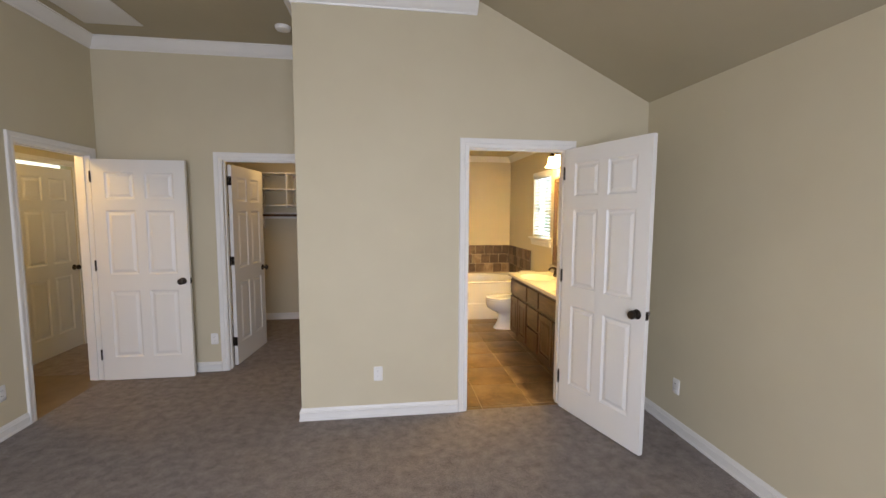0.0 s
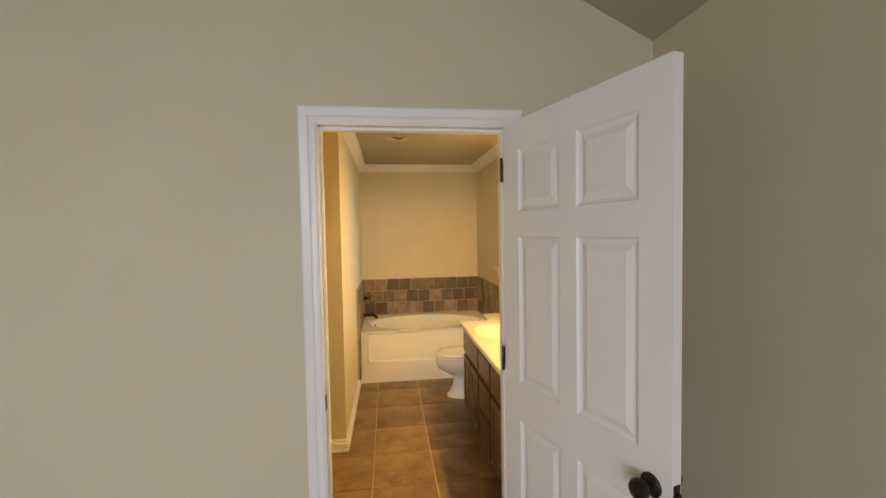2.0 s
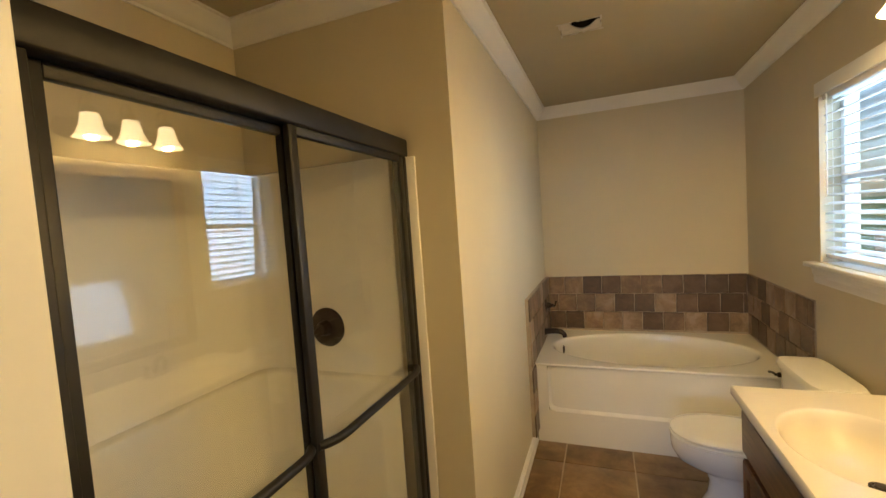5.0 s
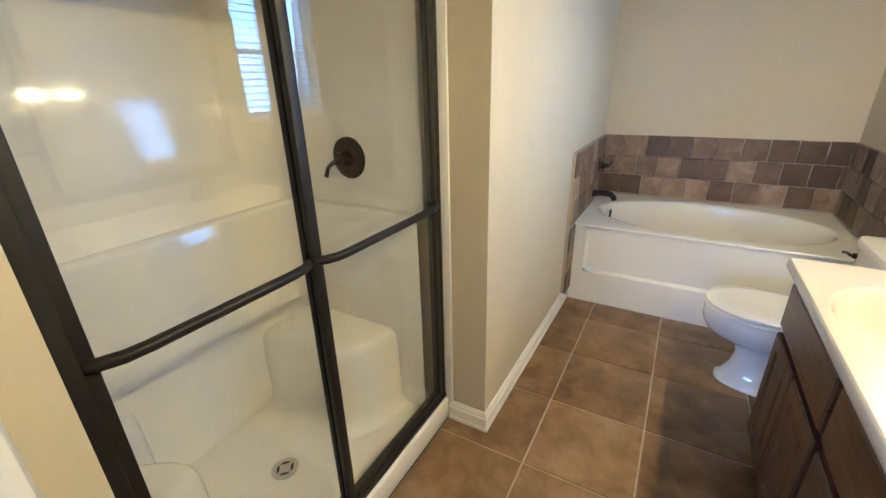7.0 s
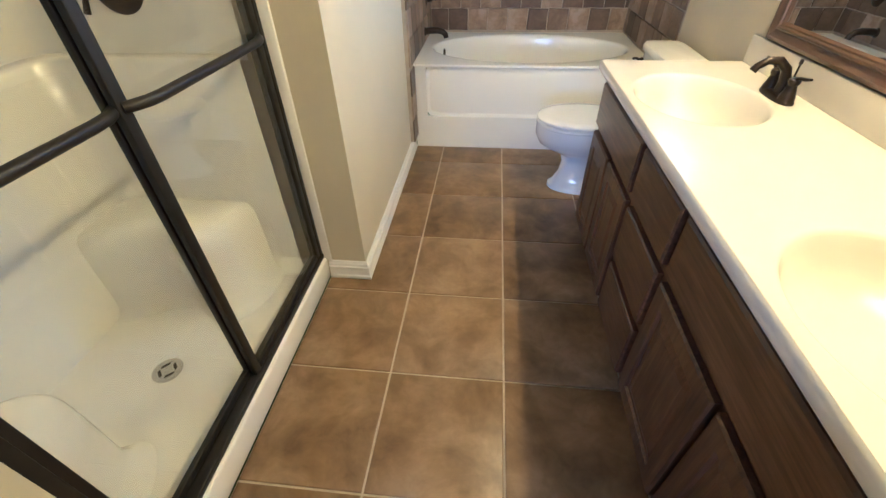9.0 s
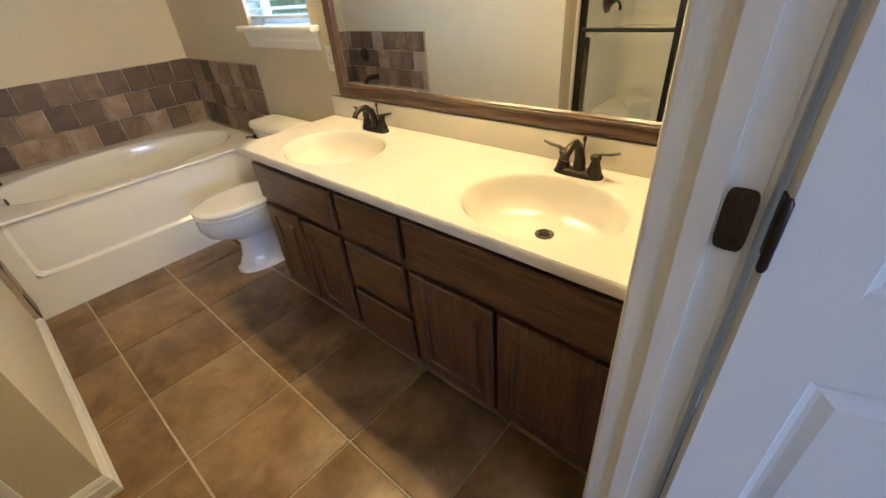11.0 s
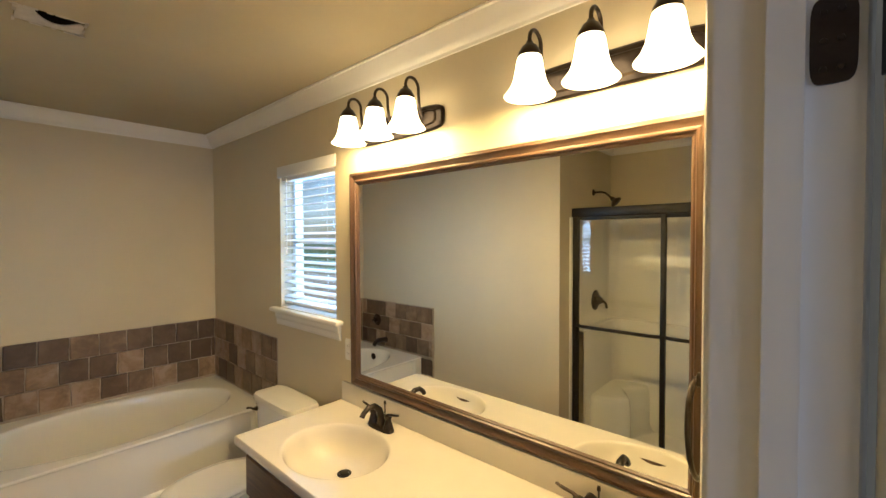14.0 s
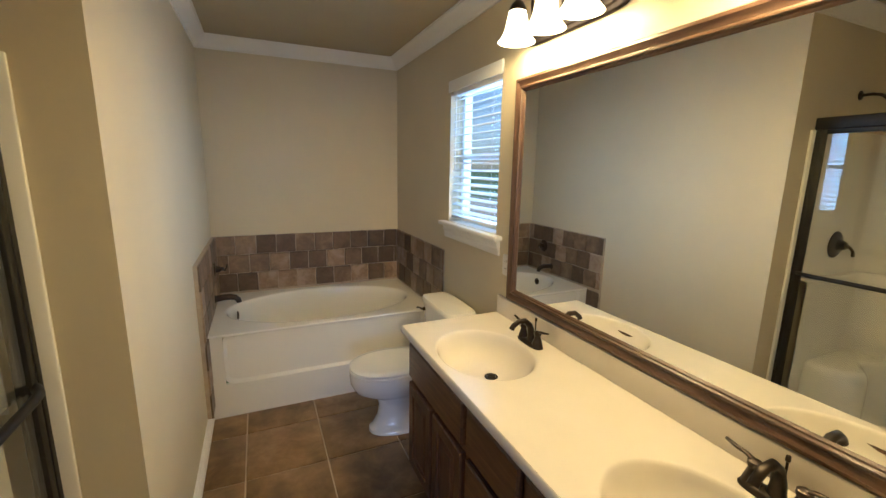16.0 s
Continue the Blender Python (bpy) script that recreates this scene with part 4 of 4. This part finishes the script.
# ---- bath: window ----
def window():
    r = root("window_1", (XR, (WY0 + WY1) / 2, WZ0), "white single-hung bathroom window with open blinds", "window")
    r["kind"] = "structure"
    x0, x1 = XR + 0.085, XR + 0.135
    boxes("frame", [(x0, x1, WY0, WY0 + 0.035, WZ0, WZ1), (x0, x1, WY1 - 0.035, WY1, WZ0, WZ1), (x0, x1, WY0 + 0.035, WY1 - 0.035, WZ0, WZ0 + 0.035), (x0, x1, WY0 + 0.035, WY1 - 0.035, WZ1 - 0.035, WZ1), (x0 - 0.008, x1 - 0.01, WY0 + 0.035, WY1 - 0.035, 1.672, 1.708)], PLASTIC, r, 0.003)
    for z0, z1 in ((WZ0 + 0.030, 1.675), (1.705, WZ1 - 0.030)):
        g = box("pane", x0 + 0.018, x0 + 0.024, WY0 + 0.03, WY1 - 0.03, z0, z1, PANE, r)
        g.visible_shadow = False
    # stool with rounded nose and a moulded apron
    bm = bmesh.new()
    add_box(bm, XR - 0.052, XR, WY0 - 0.07, WY1 + 0.07, 1.236, 1.262, 0.008, 3)
    add_box(bm, XR + 0.001, x0 - 0.001, WY0 + 0.001, WY1 - 0.001, 1.240, 1.2625)
    ob_from(bm, "sill", TRIM, True, r, 50)
    prof = [(0.0, 0.0), (0.010, 0.0), (0.013, 0.012), (0.013, 0.035), (0.020, 0.050), (0.022, 0.072), (0.030, 0.085), (0.0, 0.085)]
    bm = bmesh.new()
    rows = [[bm.verts.new((XR - u, y, 1.151 + v)) for u, v in prof] for y in (WY0 - 0.045, WY1 + 0.045)]
    for i in range(len(prof)):
        bm.faces.new((rows[0][i], rows[0][(i + 1) % 8], rows[1][(i + 1) % 8], rows[1][i]))
    bm.faces.new(rows[0])
    bm.faces.new(rows[1][::-1])
    ob_from(bm, "apron", TRIM, False, r)


window()


def blinds():
    r = root("window_blinds", (XR + 0.04, (WY0 + WY1) / 2, WZ0), "white two-inch horizontal blinds with slats open", "blinds")
    ya, yb = WY0 + 0.008, WY1 - 0.008
    box("valance", XR - 0.012, XR - 0.001, WY0 - 0.015, WY1 + 0.018, 2.095, 2.165, SLATM, r, 0.003)
    box("head_rail", XR + 0.012, XR + 0.062, ya, yb, 2.075, WZ1 - 0.002, SLATM, r, 0.002)
    bm = bmesh.new()
    prof = [(-0.025, 0.0), (-0.0125, 0.003), (0.0, 0.004), (0.0125, 0.003), (0.025, 0.0)]
    rows = [[(x, y, z) for x, z in prof] + [(x, y, z - 0.0028) for x, z in prof[::-1]] for y in (ya - (ya + yb) / 2, yb - (ya + yb) / 2)]
    add_loft(bm, rows)
    first = ob_from(bm, "slat", SLATM, False, r)
    first.matrix_parent_inverse = Matrix()
    zs = [2.05 - i * 0.0445 for i in range(17)]
    for i, z in enumerate(zs):
        ob = first if i == 0 else new("slat", first.data)
        ob.parent = r
        ob.location, ob.rotation_euler = (0, 0, z - WZ0), (radians(random.uniform(-0.4, 0.4)), radians(-14 + random.uniform(-2, 2)), 0)
    box("bottom_rail", XR + 0.016, XR + 0.064, ya, yb, 1.288, 1.306, SLATM, r, 0.004)
    for y in (WY0 + 0.10, WY1 - 0.10):
        for x in (XR + 0.014, XR + 0.066):
            tube("ladder_cord", [(x, y, 1.29), (x, y, 2.08)], 0.0012, SLATM, r, 6)
    tube("tilt_wand", [(XR - 0.002, WY1 - 0.085, 2.09), (XR - 0.004, WY1 - 0.086, 1.60)], 0.004, PLASTIC, r, 6)


blinds()


# ---- bath: outlets and the ceiling hole ----
def wall_plate(name, at, axis, s, label, kind="outlet"):
    r = root(name, at, label, "outlet" if kind == "outlet" else "switch")
    x, y, z = at
    bm = bmesh.new()
    add_loft(bm, [ring((x + s * d if axis == "x" else x, y + s * d if axis == "y" else y, z), a, b, 28, 9, axis) for a, b, d in ((0.035, 0.057, 0.0), (0.035, 0.057, 0.003), (0.032, 0.054, 0.006))])
    ob_from(bm, "plate", PLASTIC, True, r, 40)
    for dz in ((-0.02, 0.02) if kind == "outlet" else (0.0,)):
        bm = bmesh.new()
        h = 0.014 if kind == "outlet" else 0.030
        add_loft(bm, [ring((x + s * d if axis == "x" else x, y + s * d if axis == "y" else y, z + dz), a, b, 20, 4, axis) for a, b, d in ((0.0165, h, 0.005), (0.0155, h - 0.001, 0.0085))])
        ob_from(bm, "socket" if kind == "outlet" else "rocker", PLASTIC, True, r, 40)
        if kind == "outlet":
            bm = bmesh.new()
            for k in (-0.006, 0.006):
                if axis == "x":
                    add_box(bm, x + s * 0.0086, x + s * 0.0092, y + k - 0.001, y + k + 0.001, z + dz - 0.002, z + dz + 0.006)
                else:
                    add_box(bm, x + k - 0.001, x + k + 0.001, y + s * 0.0086, y + s * 0.0092, z + dz - 0.002, z + dz + 0.006)
            ob_from(bm, "slot", HOLESHADE, False, r)


wall_plate("wall_outlet", (-0.650, Y0, 0.345), "y", -1, "white duplex outlet on the greige bath wall")
wall_plate("wall_outlet", (XR, -0.454, 0.335), "x", -1, "white duplex outlet low on the greige wall")
wall_plate("wall_outlet", (-2.29, YC, 0.33), "y", -1, "white outlet plate beside the closet casing")
wall_plate("wall_outlet", (BX0, 0.03, 0.325), "x", 1, "white outlet plate beside the entry casing")
wall_plate("wall_outlet", (XR, 1.885, 1.115), "x", -1, "white outlet plate between mirror and window sill")


def ceiling_hole():
    r = root("fan_opening", ((HX0 + HX1) / 2, (HY0 + HY1) / 2, ZC), "rough uncovered vent opening cut in the ceiling", "vent hole")
    bm = bmesh.new()
    random.seed(5)
    t = 0.16
    # boot above the cut, near-black so the hole's shade is painted in
    add_box(bm, HX0 - 0.012, HX0, HY0, HY1, ZC + 0.001, ZC + t)
    add_box(bm, HX1, HX1 + 0.012, HY0, HY1, ZC + 0.001, ZC + t)
    add_box(bm, HX0, HX1, HY0 - 0.012, HY0, ZC + 0.015, ZC + t)
    add_box(bm, HX0, HX1, HY1, HY1 + 0.012, ZC + 0.015, ZC + t)
    ob_from(bm, "boot", HOLESHADE, False, r)
    box("boot_top", HX0 - 0.012, HX1 + 0.012, HY0 - 0.012, HY1 + 0.012, ZC + t, ZC + t + 0.01, HOLESHADE, r)
    bm = bmesh.new()
    pts = [(HX0 + 0.002, HY0 + 0.002), (HX0 + 0.045, HY0 + 0.004)] + [(HX0 + 0.045 + 0.135 * k / 10, HY0 + 0.004 + 0.100 * math.sin(math.pi * k / 10) ** 0.7) for k in range(1, 10)] + [(HX1 - 0.014, HY0 + 0.030), (HX1 - 0.002, HY0 + 0.04), (HX1 - 0.002, HY1 - 0.002), (HX0 + 0.002, HY1 - 0.002)]
    add_loft(bm, [[(a, b, ZC + d) for a, b in pts] for d in (0.001, 0.007)])
    ob_from(bm, "loose_flap", RAWBOARD, False, r)
    # torn paper edge
    bm = bmesh.new()
    for k in range(26):
        u = random.random()
        e = k % 4
        px = HX0 + u * (HX1 - HX0) if e < 2 else (HX0 if e == 2 else HX1)
        py = (HY0 if e == 0 else HY1) if e < 2 else HY0 + u * (HY1 - HY0)
        w, d = random.uniform(0.006, 0.02), random.uniform(0.003, 0.007)
        add_box(bm, px - (w if e < 2 else d), px + (w if e < 2 else d), py - (d if e < 2 else w), py + (d if e < 2 else w), ZC - 0.002, ZC + 0.002)
    tagged(ob_from(bm, "torn_edge", RAWBOARD, False, r), kind="stuff")


ceiling_hole()

# ---- bedroom, closet and hall things ----
# Thin pale panel set just below the flat ceiling.
r = root("ceiling_panel", (-2.87, 0.45, BC), "pale flat panel on the tan ceiling", "attic hatch")
box("panel", -3.06, -2.61, 0.02, 0.83, BC - 0.010, BC - 0.001, TRIM, r, 0.003)
r = root("smoke_detector", (-1.44, 0.68, BC), "round white smoke detector on the ceiling", "smoke detector")
turned("body", (-1.44, 0.68, BC), [(0.065, -0.0005), (0.065, -0.012), (0.056, -0.028), (0.040, -0.034), (0.003, -0.036)], PLASTIC, r, 28)


def closet_shelving():
    r = root("closet_shelf", (-1.76, 3.0, 1.68), "white painted closet shelf with cubbies and a hanging rod", "shelf")
    for z in (1.68, 1.90, 2.12):
        box("shelf_board", -2.334, -1.167, 2.822, 3.199, z, z + 0.018, TRIM, r, 0.002)
    for x in (-2.352, -1.95, -1.55):
        box("divider", x, x + 0.017, 2.82, 3.198, 1.66, 2.14, TRIM, r, 0.002)
    box("cleat", -2.74, -1.167, 3.18, 3.199, 1.50, 1.59, TRIM, r, 0.002)
    tube("rod", [(-2.749, 2.93, 1.55), (-1.166, 2.93, 1.55)], 0.016, CABWOOD, r, 14)
    for x in (-2.35, -1.75):
        bm = bmesh.new()
        add_loft(bm, [[(x + s, 3.199, 1.659), (x + s, 2.88, 1.659), (x + s, 2.88, 1.54), (x + s, 2.98, 1.52), (x + s, 3.199, 1.36)] for s in (0.0, 0.018)])
        ob_from(bm, "bracket", TRIM, False, r)


closet_shelving()


def dome_light(at, energy):
    r = root("ceiling_light", at, "small lit dome ceiling light", "lamp", "dome lights")
    turned("pan", at, [(0.13, -0.001), (0.13, -0.018), (0.12, -0.024)], BRONZE, r, 28)
    turned("dome", at, [(0.118, -0.024), (0.112, -0.050), (0.088, -0.078), (0.045, -0.094), (0.004, -0.098)], DOME, r, 28)
    point_lamp("dome_bulb", (at[0], at[1], at[2] - 0.16), energy, 0.05)


dome_light((-1.75, 2.1, 2.44), 2.0)
dome_light((-3.75, 0.55, 2.44), 9)

# bedroom back window, out of the walk's sight
r = root("window_2", (-0.9, BED_BACK, 0.8), "wide white bedroom window", "window")
r["kind"] = "structure"
boxes("frame", [(BW[0], BW[0] + 0.05, BED_BACK - 0.10, BED_BACK - 0.04, 0.8, 2.3), (BW[1] - 0.05, BW[1], BED_BACK - 0.10, BED_BACK - 0.04, 0.8, 2.3), (BW[0] + 0.05, BW[1] - 0.05, BED_BACK - 0.10, BED_BACK - 0.04, 0.8, 0.85), (BW[0] + 0.05, BW[1] - 0.05, BED_BACK - 0.10, BED_BACK - 0.04, 2.25, 2.3), (-0.93, -0.87, BED_BACK - 0.10, BED_BACK - 0.04, 0.85, 2.25)], PLASTIC, r, 0.003)
g = box("pane", BW[0] + 0.04, BW[1] - 0.04, BED_BACK - 0.075, BED_BACK - 0.070, 0.84, 2.26, PANE, r)
g.visible_shadow = False

# ---- outside the bath window ----
bm = bmesh.new()
add_box(bm, -500, 500, -500, 500, -0.42, -0.32)
tagged(ob_from(bm, "ground", GRASS), "green lawn outside the house", "lawn", kind="structure")


def fence():
    r = root("wood_fence", (5.2, 3, -0.32), "weathered wooden privacy fence beyond the window", "fence")
    random.seed(9)
    bm = bmesh.new()
    for i in range(90):
        y = -3 + i * 0.145
        add_box(bm, 5.2, 5.22, y, y + 0.138, -0.32, 0.95 + random.uniform(-0.01, 0.01))
    for z in (0.0, 0.7):
        add_box(bm, 5.221, 5.26, -3, 10, z, z + 0.09)
    tagged(ob_from(bm, "board", FENCE, False, r), kind="stuff")


fence()


def tree(at, h, seed):
    random.seed(seed)
    x, y, z = at
    r = root("tree", at, "leafy green yard tree with a forked trunk", "tree", "yard trees")
    bm = bmesh.new()
    tips = []
    trunk = [(x, y, z - 0.1), (x + 0.05, y + 0.03, z + h * 0.2), (x - 0.04, y + 0.08, z + h * 0.4), (x + 0.06, y, z + h * 0.7)]
    add_loft(bm, tube_rings(trunk, [0.17, 0.13, 0.10, 0.05], 10))
    for k in range(9):
        a, f = k * 2.4 + random.random(), random.uniform(0.35, 0.68)
        s = Vector((x, y, z + h * f))
        d = Vector((math.cos(a), math.sin(a), random.uniform(0.4, 0.9)))
        ln = random.uniform(0.9, 1.7)
        q = [s, s + d * ln * 0.5 + Vector((0, 0, 0.1)), s + d * ln]
        add_loft(bm, tube_rings(q, [0.05, 0.03, 0.012], 7))
        tips += [q[1], q[2]]
    tips.append(Vector(trunk[3]))
    ob_from(bm, "trunk", BARK, True, r)
    bm = bmesh.new()
    for t in tips:
        for i in range(170):
            c = t + Vector((random.gauss(0, 0.38), random.gauss(0, 0.38), random.gauss(0, 0.32)))
            u = Vector((random.uniform(-1, 1), random.uniform(-1, 1), random.uniform(-1, 1))).normalized()
            v = u.cross(Vector((random.uniform(-1, 1), random.uniform(-1, 1), random.uniform(-1, 1)))).normalized()
            L, W = random.uniform(0.05, 0.10), random.uniform(0.02, 0.04)
            bm.faces.new([bm.verts.new(c + q) for q in (u * L, v * W, -u * L, -v * W)])
    tagged(ob_from(bm, "foliage", LEAF, False, r), kind="stuff")


tree((9.0, 8.6, -0.32), 5.0, 4)
tree((13.5, 6.4, -0.32), 5.2, 6)


# ---- tiles: floor and tub surround ----
def floor_tiles():
    bed = tagged(box("floor_bath", -0.195, XR, Y0 + 0.012, TY + 0.02, -0.05, -0.006, GROUT), "brown stone-look tile floor with tan grout", "tile floor", kind="structure")
    random.seed(11)
    cache = {}
    g = 0.0035
    xs = [-0.195, 0.195, 0.615, 1.035, 1.455, XR]
    ys = [Y0 + 0.014, 0.096, 0.516, 0.936, 1.353, 1.773, 2.197, 2.62, TY + 0.02]
    for xa, xb in zip(xs, xs[1:]):
        for ya, yb in zip(ys, ys[1:]):
            w, d = round(xb - xa - 2 * g, 4), round(yb - ya - 2 * g, 4)
            if (w, d) not in cache:
                bm = bmesh.new()
                e = 0.004
                add_loft(bm, [[(sx * (w / 2 - i), sy * (d / 2 - i), z) for sx, sy in ((-1, -1), (1, -1), (1, 1), (-1, 1))] for i, z in ((0, -0.008), (0, -0.0035), (e * 0.3, -0.001), (e, 0.0))], False)
                ob = ob_from(bm, "floor_tile", FLOORTILE, True, None, 60)
                cache[(w, d)] = ob.data
            else:
                ob = new("floor_tile", cache[(w, d)])
            ob.parent = bed
            ob.location = ((xa + xb) / 2, (ya + yb) / 2, random.uniform(-0.0006, 0.0006))


floor_tiles()


def wall_tiles():
    """Tumbled slate squares in three courses over the tub, each course shifted by half a tile."""
    random.seed(21)
    p, g, n = 0.1555, 0.003, 5
    meshes = []
    for k in range(n):
        bm = bmesh.new()
        s = p / 2 - g
        base = [(-s, -s), (-s * 0.3, -s), (s * 0.4, -s), (s, -s), (s, -s * 0.3), (s, s * 0.35), (s, s), (s * 0.4, s), (-s * 0.35, s), (-s, s), (-s, s * 0.3), (-s, -s * 0.4)]
        jit = [(a + random.uniform(-0.0022, 0.0022), b + random.uniform(-0.0022, 0.0022)) for a, b in base]
        add_loft(bm, [[(a * f, b * f, z) for a, b in jit] for f, z in ((1.0, 0.0), (0.995, 0.006), (0.965, 0.009))], False)
        me = bpy.data.meshes.new("slate_tile")
        bmesh.ops.recalc_face_normals(bm, faces=bm.faces[:])
        bm.to_mesh(me)
        bm.free()
        me.materials.append(WALLTILE)
        meshes.append(me)

    def course(bed, origin, along, out, length, z, start, reverse=False):
        u = -start
        while u < length - 0.004:
            a, b = max(u, 0.0), min(u + p, length)
            if b - a > 0.02:
                ob = new("slate_tile", random.choice(meshes))
                ob.parent = bed
                al, o = Vector(along), Vector(out)
                m = Matrix((al, Vector((0, 0, 1)), o)).transposed()
                q = Vector(origin) + al * ((a + b) / 2) + Vector((0, 0, z + p / 2))
                k = (b - a) / p
                ob.matrix_basis = Matrix.Translation(q) @ m.to_4x4() @ pose(0, 0, 0, random.uniform(-0.5, 0.5), random.uniform(-0.5, 0.5)) @ Matrix.Diagonal((k if k < 0.99 else 1, 1, 1, 1))
            u += p

    z0 = TZ + 0.018
    zt = z0 + 3 * p
    back = tagged(box("tile_surround_back", 0.004, XR - 0.004, YB - 0.005, YB - 0.0005, TZ + 0.004, zt, WGROUT), "brown tumbled slate tile band behind the tub", "wall tile", kind="structure")
    left = tagged(boxes("tile_surround_left", [(XL + 0.0005, 0.005, 2.70, YB - 0.014, TZ + 0.004, zt), (XL + 0.0005, 0.005, 2.70, 2.848, 0.10, TZ + 0.003)], WGROUT), "brown tumbled slate tile by the tub spout", "wall tile", kind="structure")
    right = tagged(box("tile_surround_right", XR - 0.005, XR - 0.0005, 2.688, YB - 0.014, TZ + 0.004, zt, WGROUT), "brown tumbled slate tile below the window side", "wall tile", kind="structure")
    for i in range(3):
        z = z0 + i * p
        half = p / 2 if i % 2 else 0.02
        course(back, (0.014, YB - 0.006, 0), (1, 0, 0), (0, -1, 0), XR - 0.028, z, half)
        course(left, (0.006, YB - 0.015, 0), (0, -1, 0), (1, 0, 0), YB - 0.015 - 2.70, z, p / 2 - half + 0.02)
        course(right, (XR - 0.006, YB - 0.015, 0), (0, -1, 0), (-1, 0, 0), YB - 0.015 - 2.688, z, p / 2 - half + 0.02)
    for i in range(3):
        course(left, (0.006, 2.848, 0), (0, -1, 0), (1, 0, 0), 0.148, TZ - 0.005 - (i + 1) * p, 0)


wall_tiles()
